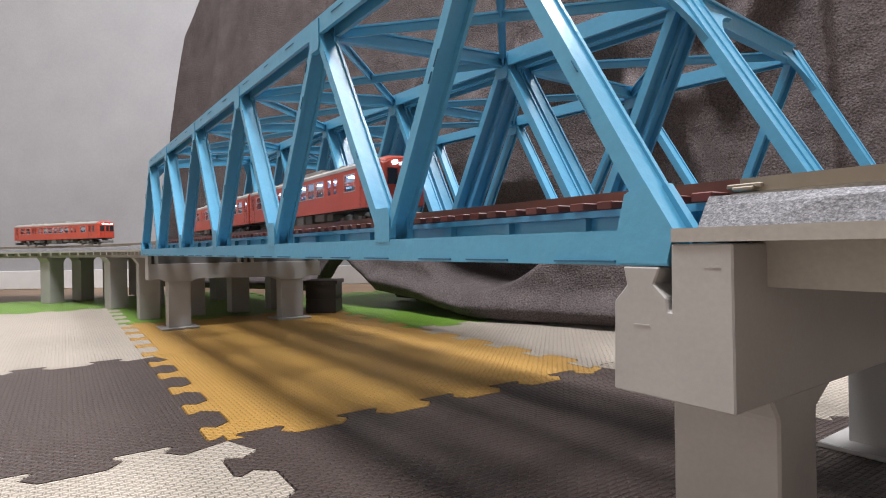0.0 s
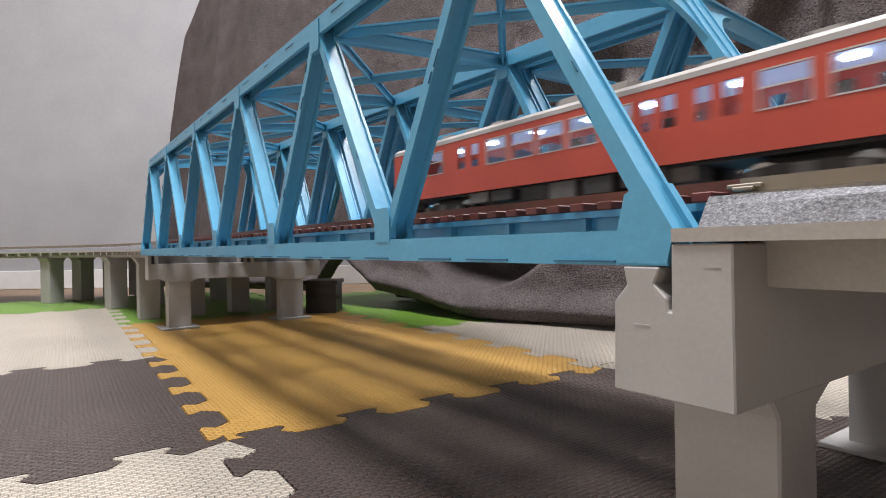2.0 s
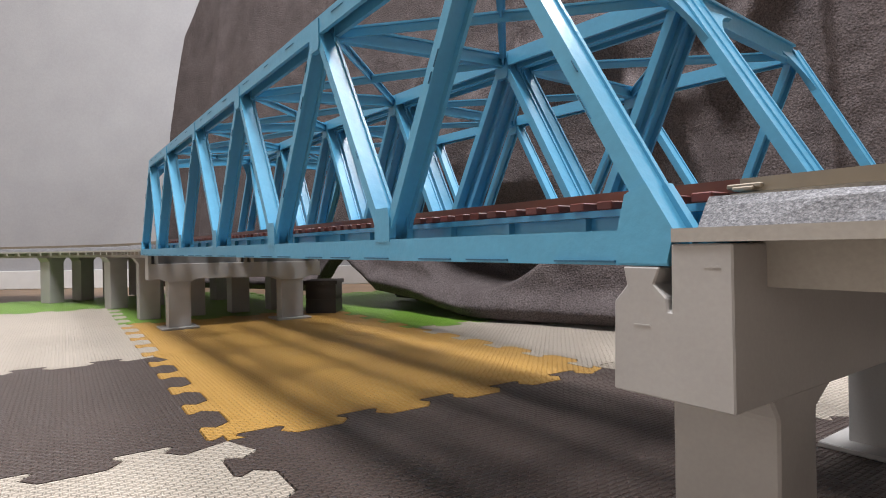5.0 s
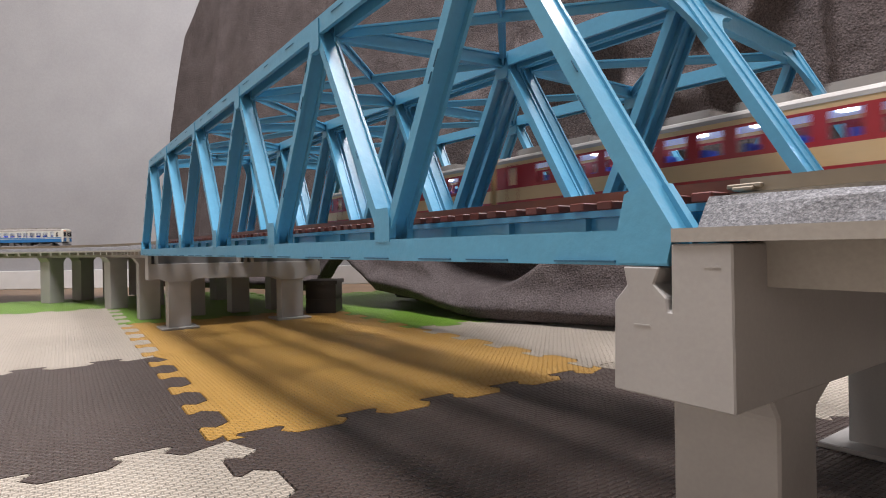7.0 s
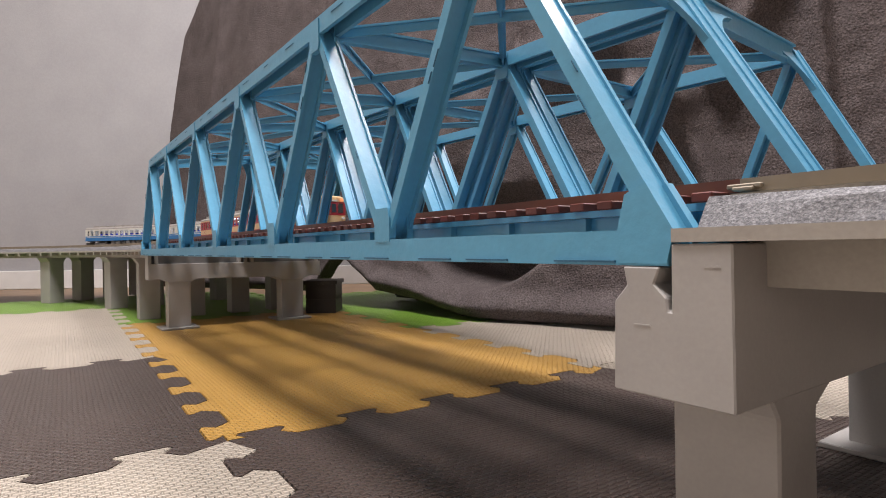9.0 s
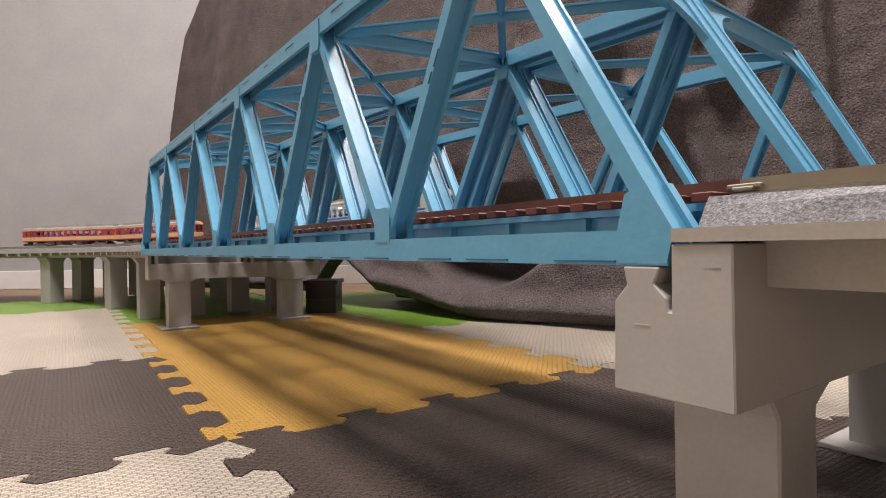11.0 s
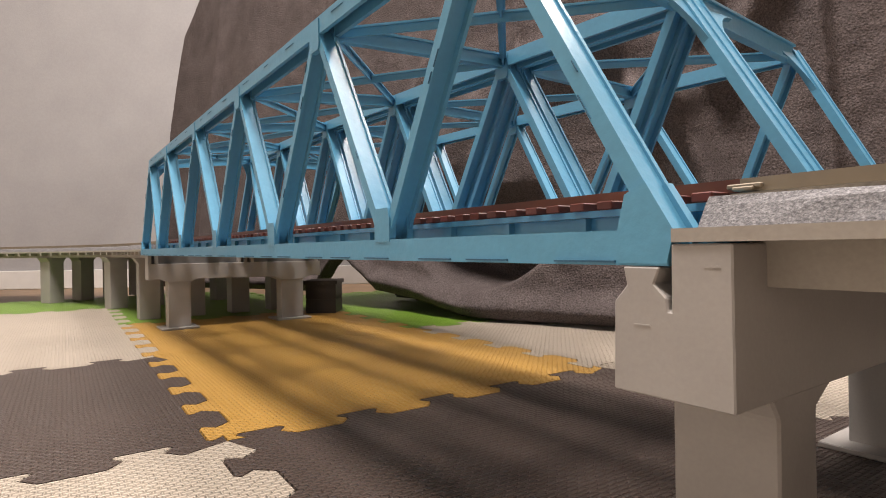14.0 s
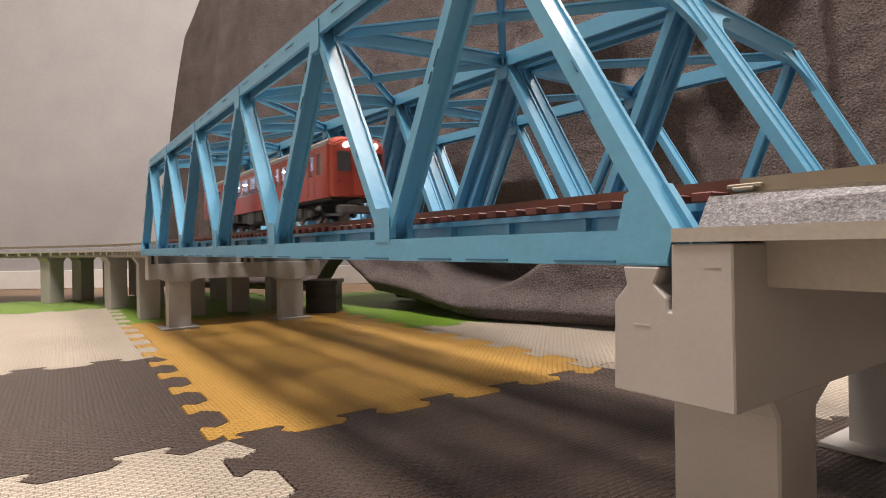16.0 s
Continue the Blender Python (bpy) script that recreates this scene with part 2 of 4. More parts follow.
def sweep_profile(bm, p, q, wide, across, outline):
    """Extrude an outline, given in (wide, across) coordinates, from p to q."""
    p, q = Vector(p), Vector(q)
    a = [bm.verts.new(p + wide * u + across * v) for u, v in outline]
    b = [bm.verts.new(q + wide * u + across * v) for u, v in outline]
    n = len(a)
    for i in range(n):
        bm.faces.new((a[i], a[(i + 1) % n], b[(i + 1) % n], b[i]))
    for ring, flip in ((a, False), (b, True)):
        for tri in tessellate_polygon([[Vector((u, v, 0)) for u, v in outline]]):
            bm.faces.new([ring[k] for k in (reversed(tri) if flip else tri)])


def channel_outline(face, depth, t=0.0014):
    """Channel with its web on the upper side, open below."""
    f = face / 2
    r, w = 0.0007, 0.0019
    return [(-f, -t / 2), (f, -t / 2), (f, t / 2), (f - r, t / 2), (f - r, depth - t / 2), (f, depth - t / 2), (f, depth + t / 2), (-f, depth + t / 2), (-f, depth - t / 2), (f - w, depth - t / 2), (f - w, t / 2), (-f, t / 2)]


def channel_member(p, q, y_in, face, name, thing):
    """Laser-cut channel in a truss plane: outer and inner plate with a web on the upper side."""
    bm = bmesh.new()
    d = (Vector(q) - Vector(p)).normalized()
    wide = Vector((-d.z, 0, d.x))
    if wide.z < 0:
        wide = -wide
    across = Vector((0, 1 if y_in > 0 else -1, 0))
    sweep_profile(bm, p, Vector(q) + d * (0.0034 if name == "end_post" else -0.002), wide, across, channel_outline(face, abs(y_in)))
    return part(name, bm, BLUE, thing)


def gusset(node, y_in, thing, low):
    """Plate at a node, in front of and behind the members."""
    bm = bmesh.new()
    x, y, z = node
    s = 1 if low else -1
    h, wd, base = (0.0140, 0.0058, -0.0010) if low else (0.0110, 0.0056, 0.0036)
    out = [(x - wd, z - s * base), (x + wd, z - s * base), (x + wd, z + s * h * 0.72), (x + wd * 0.8, z + s * h), (x + 0.0012, z + s * h), (x - 0.0012, z + s * h), (x - wd * 0.8, z + s * h), (x - wd, z + s * h * 0.72)]
    for yy in (y, y + y_in):
        add_prism(bm, out, yy - 0.0015, yy + 0.0015)
    return part("gusset_plate", bm, BLUE, thing)


def truss(tr, side, thing):
    """One truss; side is -1 if its inside lies towards -y."""
    y_in = side * DEPTH
    y = tr[0]
    ends = [low_node(tr, 0), low_node(tr, 6)]
    y0, y1 = sorted((y - side * 0.0012, y + y_in + side * 0.0012))
    x0, x1 = ends[0].x - 0.0010, ends[1].x + 0.0035
    bm = bmesh.new()
    lo, hi = CHORD_LOW, CHORD_TOP
    add_prism(bm, [(x0, lo), (x1, lo), (x1, hi - 0.0005), (x1 - 0.016, hi), (x0 + 0.016, hi), (x0, hi - 0.0005)], y0, y1)
    part("bottom_chord", bm, BLUE, thing)
    bm = bmesh.new()
    for k in range(22):
        xs = 0.02 + k * 0.0345 + 0.004 * math.sin(k * 2.3)
        add_box(bm, xs, xs + 0.019, y + side * -0.0019, y + side * -0.0011, lo + 0.0006, lo + 0.0011)
    rj = random.Random(int(abs(y) * 1e4) + 3)
    yf = y - side * 0.0009
    for k in range(1, 7):
        t = top_node(tr, k)
        for j in (k - 1, k):
            e = low_node(tr, j)
            d = (t - e).normalized()
            w = Vector((-d.z, 0, d.x))
            for q in range(3):
                f = rj.uniform(0.25, 0.85)
                c = e.lerp(t, f) + w * rj.choice((-0.0017, 0.0018, 0.0014))
                c.y = yf
                add_bar(bm, c, c + d * rj.uniform(0.003, 0.008), w, 0.00022, 0.0004)
    for k in range(1, 6):
        a, b = top_node(tr, k), top_node(tr, k + 1)
        for f in (0.22, 0.5, 0.76):
            c = a.lerp(b, f + rj.uniform(-0.05, 0.05)) + Vector((0, 0, 0.0016))
            c.y = y - side * 0.0011
            add_bar(bm, c, c + (b - a).normalized() * rj.uniform(0.006, 0.013), (0, 0, 1), 0.00025, 0.0004)
    tagged(part("joint_line", bm, SLOT, thing), kind="stuff")
    for k in range(1, 6):
        a, b = top_node(tr, k), top_node(tr, k + 1)
        d = (b - a).normalized()
        a, b = a + d * (0.0012 if k == 1 else -0.0012), b - d * (0.0012 if k == 5 else -0.0012)
        bm = bmesh.new()
        n = Vector((-d.z, 0, d.x))
        f, q = 0.0038, DEPTH
        across = Vector((0, side, 0))
        sweep_profile(bm, a, b, n, across, [(-f, -0.001), (f + 0.0008, -0.001), (f + 0.0008, q + 0.001), (-f, q + 0.001), (-f, q - 0.001), (f - 0.001, q - 0.001), (f - 0.001, 0.001), (-f, 0.001)])
        part("top_chord", bm, BLUE, thing)
    for k in range(1, 7):
        t = top_node(tr, k)
        for j, post in ((k - 1, k == 1), (k, k == 6)):
            w = 0.0044 if post else 0.0043
            channel_member(low_node(tr, j), t, y_in, w, "end_post" if post else "diagonal", thing)
        if k not in (1, 6):
            gusset(t, y_in, thing, False)
    for k in range(1, 6):
        gusset(low_node(tr, k), y_in, thing, True)
    # end gussets
    for e, s in ((ends[0], 1), (ends[1], -1)):
        t = top_node(tr, 1 if s == 1 else 6)
        d = (t - e).normalized()
        bm = bmesh.new()
        out = [(e.x - s * 0.0008, CHORD_LOW + 0.0005), (e.x + s * 0.0115, CHORD_LOW + 0.0005), (e.x + s * 0.0118, CHORD_TOP), (e.x + d.x * 0.0135 + s * 0.0028, CHORD_MID + d.z * 0.0115), (e.x + d.x * 0.0135 - s * 0.0026, CHORD_MID + d.z * 0.0145), (e.x - s * 0.0026, CHORD_TOP - 0.0005)]
        for yy in (y, y + y_in):
            add_prism(bm, out, yy - 0.0014, yy + 0.0014)
        part("end_gusset", bm, BLUE, thing)


def truss_bridge(t1, t2, tracks, words):
    thing = empty("truss_bridge")
    tagged(thing, words, "model bridge", "parallel truss bridges")
    truss(t1, -1, thing)
    truss(t2, 1, thing)
    ya, yb = t1[0] - DEPTH, t2[0] + DEPTH
    # struts and bracing between the top chords
    for k in range(1, 7):
        a, b = top_node(t1, k), top_node(t2, k)
        a, b = Vector((a.x, ya, a.z)), Vector((b.x, yb, b.z))
        bm = bmesh.new()
        deep = 0.0095 if k in (1, 6) else 0.0070
        add_bar(bm, a, b, (0, 0, 1), deep, 0.0018)
        add_bar(bm, a + Vector((0, 0, deep / 2)), b + Vector((0, 0, deep / 2)), (1, 0, 0), 0.0046, 0.0012)
        add_bar(bm, a - Vector((0, 0, deep / 2)), b - Vector((0, 0, deep / 2)), (1, 0, 0), 0.0046, 0.0012)
        part("top_strut", bm, BLUE, thing)
        if k < 6:
            c, d = top_node(t1, k + 1), top_node(t2, k + 1)
            for p, r in ((a, Vector((d.x, yb, d.z))), (b, Vector((c.x, ya, c.z)))):
                bm = bmesh.new()
                drop = Vector((0, 0, -0.001))
                add_bar(bm, p + drop, r + drop, (0, 0, 1), 0.0042, 0.0012)
                add_bar(bm, p + drop + Vector((0, 0, 0.0022)), r + drop + Vector((0, 0, 0.0022)), (1, 0, 0), 0.0040, 0.0010)
                part("lateral_brace", bm, BLUE, thing)
    # portal frames with rounded corners, in the plane of the end posts
    for k, j in ((1, 0), (6, 6)):
        a, b = top_node(t1, k), top_node(t2, k)
        for n, s, e in ((a, -1, low_node(t1, j)), (b, 1, low_node(t2, j))):
            d = (e - n).normalized()
            y = n.y + s * DEPTH
            o = Vector((n.x, y, n.z))
            bm = bmesh.new()
            ring = [o]
            for q in range(0, 8):
                an = q / 8 * math.pi / 2
                ring.append(o + Vector((0, s * 0.026 * (1 - math.sin(an)), 0)) + d * (0.034 * (1 - math.cos(an))))
            ring.append(o + d * 0.0342)
            nn = d.cross(Vector((0, 1, 0))).normalized() * 0.0012
            lo = [bm.verts.new(v - nn) for v in ring]
            hi = [bm.verts.new(v + nn) for v in ring]
            bm.faces.new(lo), bm.faces.new(list(reversed(hi)))
            for i in range(len(lo)):
                bm.faces.new((lo[i], lo[(i + 1) % len(lo)], hi[(i + 1) % len(lo)], hi[i]))
            bmesh.ops.triangulate(bm, faces=[f for f in bm.faces if len(f.verts) > 4])
            part("portal_bracket", bm, BLUE, thing)
    # floor system
    for k in range(7):
        x = low_node(t1, k).x
        bm = boxes((x - 0.0012, x + 0.0012, yb, ya, CHORD_LOW + 0.001, 0.1062), (x - 0.004, x + 0.004, yb, ya, CHORD_LOW + 0.0002, CHORD_LOW + 0.0014))
        part("cross_beam", bm, BLUE, thing)
    x0, x1 = low_node(t1, 0).x - 0.006, low_node(t1, 6).x + 0.006
    for yt in tracks:
        for off in (0.011, -0.011):
            yy = yt + off
            bm = bmesh.new()
            add_box(bm, x0, x1, yy - 0.0009, yy + 0.0009, 0.1000, 0.1108)
            add_box(bm, x0, x1, yy - 0.0040, yy + 0.0040, 0.1108, 0.1127)
            for k in range(24):
                xr = x0 + 0.012 + k * (x1 - x0 - 0.024) / 23
                add_box(bm, xr - 0.0008, xr + 0.0008, yy - 0.0034, yy + 0.0034, 0.1002, 0.1107)
            part("stringer", bm, BLUE, thing)
    return thing


NEAR_TRACKS, FAR_TRACKS = (-0.033, -0.088), (-0.1675, -0.2225)
TRACKS = NEAR_TRACKS + FAR_TRACKS
BRIDGE_X0, BRIDGE_X1 = 0.0080, 6 * PANEL
truss_bridge(TRUSS_A, TRUSS_B, NEAR_TRACKS, "light blue laser-cut truss bridge on grey piers")
truss_bridge(TRUSS_C, TRUSS_D, FAR_TRACKS, "light blue laser-cut truss bridge beside its twin")

# ---------------------------------------------------------------- path of each track
CURVE_X, CURVE_Y = 0.95, 0.80


def on_track(y0, s, side=0.0):
    """Place and heading (radians) at the distance s along a track; straight along x, then a curve to the left."""
    if s <= CURVE_X:
        return Vector((s, y0 + side, 0)), 0.0
    r = CURVE_Y - y0
    a = (s - CURVE_X) / r
    return Vector((CURVE_X + (r - side) * math.sin(a), CURVE_Y - (r - side) * math.cos(a), 0)), a


# ---------------------------------------------------------------- track
def sweep_box(bm, y0, s0, s1, lo_side, hi_side, z0, z1, step=0.03):
    cuts = [s0] + ([min(s1, CURVE_X)] if s0 < CURVE_X < s1 else [])
    if s1 > CURVE_X:
        b = max(s0, CURVE_X)
        m = max(1, int((s1 - b) / step))
        cuts += [b + (s1 - b) * k / m for k in range(1, m + 1)]
    else:
        cuts.append(s1)
    rings = []
    for s in cuts:
        a, h = on_track(y0, s, lo_side)
        b, h = on_track(y0, s, hi_side)
        rings.append([bm.verts.new((v.x, v.y, z)) for v, z in ((a, z0), (b, z0), (b, z1), (a, z1))])
    for r0, r1 in zip(rings, rings[1:]):
        for i in range(4):
            bm.faces.new((r0[i], r0[(i + 1) % 4], r1[(i + 1) % 4], r1[i]))
    bm.faces.new(rings[0]), bm.faces.new(list(reversed(rings[-1])))


RAIL_TAN = material("tan_weathered_rail", (0.26, 0.22, 0.165), 0.45, metal=0.3, color2=(0.19, 0.16, 0.12), scale=60)
S_START, S_END = -0.98, 2.62


def track(y0, words):
    thing = empty("railway_track", pose(0, 0, 0))
    tagged(thing, words, "model track", "parallel tracks")
    for off in (-0.00825, 0.00825):
        for s0, s1, mat in ((S_START, BRIDGE_X0 - 0.004, RAIL_TAN), (BRIDGE_X0 - 0.004, BRIDGE_X1 + 0.004, RAIL), (BRIDGE_X1 + 0.004, S_END, RAIL_TAN)):
            bm = bmesh.new()
            sweep_box(bm, y0, s0, s1, off - 0.0005, off + 0.0005, TIE_TOP, RAIL_TOP)
            sweep_box(bm, y0, s0, s1, off - 0.0012, off + 0.0012, TIE_TOP - 0.0003, TIE_TOP + 0.0006)
            part("rail", bm, mat, thing)
    v0 = bevel(boxes((-0.0026, 0.0026, -0.0168, 0.0168, 0.1127, TIE_TOP)), 0.0003)
    first = part("sleeper", v0, TIE, thing)
    n = int((BRIDGE_X1 - BRIDGE_X0 - 0.006) / 0.0095)
    for k in range(n):
        ob = first if k == 0 else new("sleeper", first.data)
        ob.parent = thing
        ob.location = (BRIDGE_X0 + 0.001 + k * 0.0095, y0 + 0.0003 * math.sin(k * 1.7), 0)
    return thing


TRACK_THINGS = [track(y, "nickel rails on red-brown sleepers over the bridge") for y in TRACKS]


def ballast(y0):
    """Grey granulated ballast shoulder on the viaduct before and behind the bridge."""
    for s0, s1 in ((S_START, BRIDGE_X0 - 0.006), (BRIDGE_X1 + 0.012, S_END)):
        bm = bmesh.new()
        n = int((s1 - s0) / 0.012)
        rings = []
        for k in range(n + 1):
            s = s0 + (s1 - s0) * k / n
            ring = []
            for side, z in ((-0.0305, 0.1062), (-0.0275, 0.1113), (-0.0255, 0.1129), (0.0255, 0.1129), (0.0275, 0.1113), (0.0305, 0.1062)):
                v, h = on_track(y0, s, side)
                j = 0.0005
                ring.append(bm.verts.new((v.x + random.uniform(-j, j), v.y + random.uniform(-j, j), z + (random.uniform(-j, j) if z > 0.108 else 0))))
            rings.append(ring)
        for a, b in zip(rings, rings[1:]):
            for i in range(5):
                bm.faces.new((a[i], a[i + 1], b[i + 1], b[i]))
        bm.faces.new(rings[0]), bm.faces.new(list(reversed(rings[-1])))
        ob = link_mesh("ballast_bed", bm, BALLAST)
        tagged(ob, "grey granulated ballast along the viaduct track", "ballast", "ballast beds", "stuff")
        bm = bmesh.new()
        sweep_box(bm, y0, s0, s1, -0.0170, 0.0170, 0.1128, 0.1140)
        ob = link_mesh("track_base", bm, TRACKBED)
        tagged(ob, "tan plastic track base on grey ballast", "track base", "track bases")


for y in TRACKS:
    ballast(y)


def rail_joiner(x, y):
    bm = boxes((-0.004, 0.004, -0.0008, 0.0008, 0.0, 0.0012), (-0.0025, 0.0025, -0.0014, 0.0014, -0.0005, 0.0005))
    bevel(bm, 0.0003)
    ob = link_mesh("rail_joiner", bm, RAIL_TAN)
    ob.matrix_basis = pose(x, y, TIE_TOP + 0.0004)
    tagged(ob, "dull tan rail joiner at the bridge end", "rail joiner", "rail joiners")


for y in TRACKS[:2]:
    for off in (-0.0105, 0.0105):
        rail_joiner(0.002, y + off)

# ---------------------------------------------------------------- piers and viaducts
def add_loft(bm, rings):
    rings = [[bm.verts.new(p) for p in ring] for ring in rings]
    for r0, r1 in zip(rings, rings[1:]):
        for i in range(4):
            bm.faces.new((r0[i], r0[(i + 1) % 4], r1[(i + 1) % 4], r1[i]))
    bm.faces.new(rings[0]), bm.faces.new(list(reversed(rings[-1])))


def hammer_pier(xc, y0, y1, leg0, leg1, words):
    """Single-legged pier: a stepped cap beam with sloping haunches on a leg (y from leg0 down to leg1) with a base plate. y0 > y1."""
    cy = (y0 + y1) / 2
    thing = empty("bridge_pier", pose(xc, cy, 0))
    tagged(thing, words, "bridge pier", "bridge piers")
    hi, lo, bot = 0.1030, 0.0981, 0.0695
    prof = [(-0.0145, bot), (0.0140, bot), (0.0136, 0.0900), (0.0102, 0.0938), (0.0111, lo), (0.0016, lo), (0.0032, 0.0944), (0.0001, 0.0915), (-0.0003, 0.0886), (-0.0010, 0.0886), (-0.0011, hi), (-0.0143, hi)]
    bm = bmesh.new()
    add_prism(bm, prof, y1 - cy, y0 - cy, "y")
    bevel(bm, 0.0004)
    cap = part("cap_beam", bm, PIER, thing)
    # moulding marks on the end face of the cap
    part("mould_mark", boxes((-0.0120, -0.0085, y0 - cy - 0.0002, y0 - cy + 0.00015, 0.0982, 0.0986)), PIER, cap)
    part("mould_mark", boxes((0.0040, 0.0085, y0 - cy - 0.0002, y0 - cy + 0.00015, 0.0850, 0.0853)), PIER, cap)
    hd = 0.0128
    a, b = leg0 - cy, leg1 - cy
    bm = bmesh.new()
    add_loft(bm, [[(x, y, z) for x, y in ((-hd, b - w), (hd, b - w), (hd, a + v), (-hd, a + v))] for z, w, v in ((0.002, 0, 0), (0.0640, 0, 0), (0.0698, 0.0105, 0.0040))])
    bevel(bm, 0.0006)
    part("leg", bm, PIER, thing)
    part("base_plate", bevel(boxes((-hd - 0.009, hd + 0.009, b - 0.013, a + 0.013, 0.0, 0.0028)), 0.0005), PIER, thing)
    return thing


hammer_pier(0.0068, 0.0015, -0.1265, -0.0200, -0.0385, "grey printed pier under the near bridge end")
hammer_pier(0.0380, -0.1300, -0.2650, -0.2187, -0.2560, "grey printed pier with base plate on the mats")


def portal_pier(x, words):
    """Two-legged pier under the far bridge ends: one cap beam with haunches, bearing blocks on top."""
    thing = empty("bridge_pier", pose(x, 0, 0))
    tagged(thing, words, "bridge pier", "bridge piers")
    legs = ((-0.0265, -0.0540), (-0.1780, -0.2110))
    out = [(-0.0030, 0.0868), (-0.2380, 0.0850), (-0.2380, 0.0632), (-0.2200, 0.0632), (-0.2110, 0.0588), (-0.1780, 0.0585), (-0.1650, 0.0642), (-0.0640, 0.0658), (-0.0540, 0.0615), (-0.0265, 0.0625), (-0.0180, 0.0660), (-0.0030, 0.0660)]
    bm = bmesh.new()
    add_prism(bm, out, -0.0120, 0.0140, "x")
    part("cap_beam", bevel(bm, 0.0004), PIER, thing)
    for a, b in legs:
        part("leg", bevel(boxes((-0.0110, 0.0120, b, a, 0.0015, 0.0630)), 0.0005), PIER, thing)
        part("base_plate", bevel(boxes((-0.0210, 0.0210, b - 0.0085, a + 0.0100, 0.0, 0.0028)), 0.0005), PIER, thing)
    # the beam's darker grey stands in for shade behind the blocks
    part("bearing_beam", boxes((-0.0060, 0.0120, -0.2340, -0.0080, 0.0845, 0.0975)), SHADOWGREY, thing, "grey bearing beam under the bridge ends, shade in its colour")
    for y in (-0.0050, -0.0130, -0.1180, -0.1270, -0.1360, -0.2330):
        part("bearing_block", bevel(boxes((-0.0110, 0.0100, y - 0.0022, y + 0.0022, 0.0848, 0.0982)), 0.0004), PIER, thing)
    return thing


portal_pier(0.7640, "grey printed two-legged pier holding the far bridge ends")


def viaduct(s0, s1, words):
    thing = empty("viaduct_deck", pose(0, 0, 0))
    tagged(thing, words, "model viaduct", "viaduct decks")
    mid = -0.1255
    bm = bmesh.new()
    sweep_box(bm, mid, s0, s1, -0.1275, 0.1275, 0.1034, 0.1063)
    part("deck_slab", bm, DECKGREY, thing)
    for off in (-0.0955, -0.032, 0.032, 0.0955):
        bm = bmesh.new()
        sweep_box(bm, mid, s0, s1 - (0.0090 if s0 < 0 else 0.0), off - 0.018, off + 0.018, 0.0938, 0.1036)
        part("box_girder", bm, DECKGREY, thing)
    if s0 > 0:
        for k in range(46):
            s = s0 + 0.012 + k * 0.04
            if s > s1:
                break
            bm = bmesh.new()
            v, h = on_track(mid, s, 0.1215)
            add_box(bm, -0.0025, 0.0025, -0.006, 0.006, 0.0984, 0.1035)
            bmesh.ops.transform(bm, matrix=Matrix.Translation((v.x, v.y, 0)) @ Matrix.Rotation(h, 4, "Z"), verts=bm.verts)
            part("bracket", bm, DECKGREY, thing)
    return thing


viaduct(S_START, 0.0053, "warm grey viaduct deck carrying ballasted tracks")
viaduct(BRIDGE_X1 + 0.0005, S_END, "warm grey curved viaduct deck on grey piers")


def wall_pier(s, words):
    """A plain pier of four columns under the curved viaduct."""
    v, h = on_track(-0.1255, s, 0.0)
    thing = empty("viaduct_pier", Matrix.Translation(v) @ Matrix.Rotation(h, 4, "Z"))
    tagged(thing, words, "viaduct pier", "viaduct piers")
    for yy in (0.1, 0.035, -0.035, -0.1):
        bm = bmesh.new()
        out = [(-0.0145, 0.0), (0.0145, 0.0), (0.0145, 0.085), (0.021, 0.0940), (-0.021, 0.0940), (-0.0145, 0.085)]
        add_prism(bm, [(yy + a, b) for a, b in out], -0.0155, 0.0155, "x")
        bevel(bm, 0.0006)
        part("column", bm, PIER, thing)
    return thing


for s in (0.915, 1.165, 1.445, 1.98, 2.25, 2.47, -0.30, -0.60, -0.88):
    wall_pier(s, "grey printed pier under the viaduct deck")

# ---------------------------------------------------------------- draped blanket
def ease(x):
    x = min(1.0, max(0.0, x))
    return x * x * (3 - 2 * x)


def ridge(d, z, a, b, wide, high):
    """Height of a soft fold that runs from a to b, both (along, up)."""
    ax, az = a
    ex, ez = b[0] - ax, b[1] - az
    f = min(1.0, max(0.0, ((d - ax) * ex + (z - az) * ez) / (ex * ex + ez * ez)))
    q = math.hypot(d - ax - f * ex, z - az - f * ez) / wide
    return high * math.exp(-q * q)


# folds: from (along, up) to (along, up), width, height
FOLDS = [((0.36, 0.72), (0.30, 0.10), 0.020, 0.014), ((0.76, 0.62), (0.62, 0.10), 0.035, -0.022), ((0.56, 0.80), (0.46, 0.10), 0.060, 0.016),
         ((0.90, 0.60), (0.80, 0.20), 0.050, 0.018), ((1.273, 0.46), (1.30, 0.16), 0.012, 0.010), ((1.300, 0.330), (1.405, 0.352), 0.030, 0.024),
         ((1.405, 0.352), (1.445, 0.275), 0.016, 0.012), ((1.430, 0.275), (1.480, 0.265), 0.022, 0.022), ((1.478, 0.265), (1.535, 0.120), 0.018, 0.026),
         ((1.452, 0.250), (1.500, 0.130), 0.010, 0.010), ((1.585, 0.42), (1.525, 0.29), 0.018, 0.020), ((1.535, 0.40), (1.500, 0.36), 0.018, 0.014),
         ((1.610, 0.50), (1.634, 0.10), 0.009, 0.012), ((1.20, 0.30), (1.12, 0.18), 0.030, 0.018), ((1.14, 0.45), (1.05, 0.30), 0.024, 0.016)]


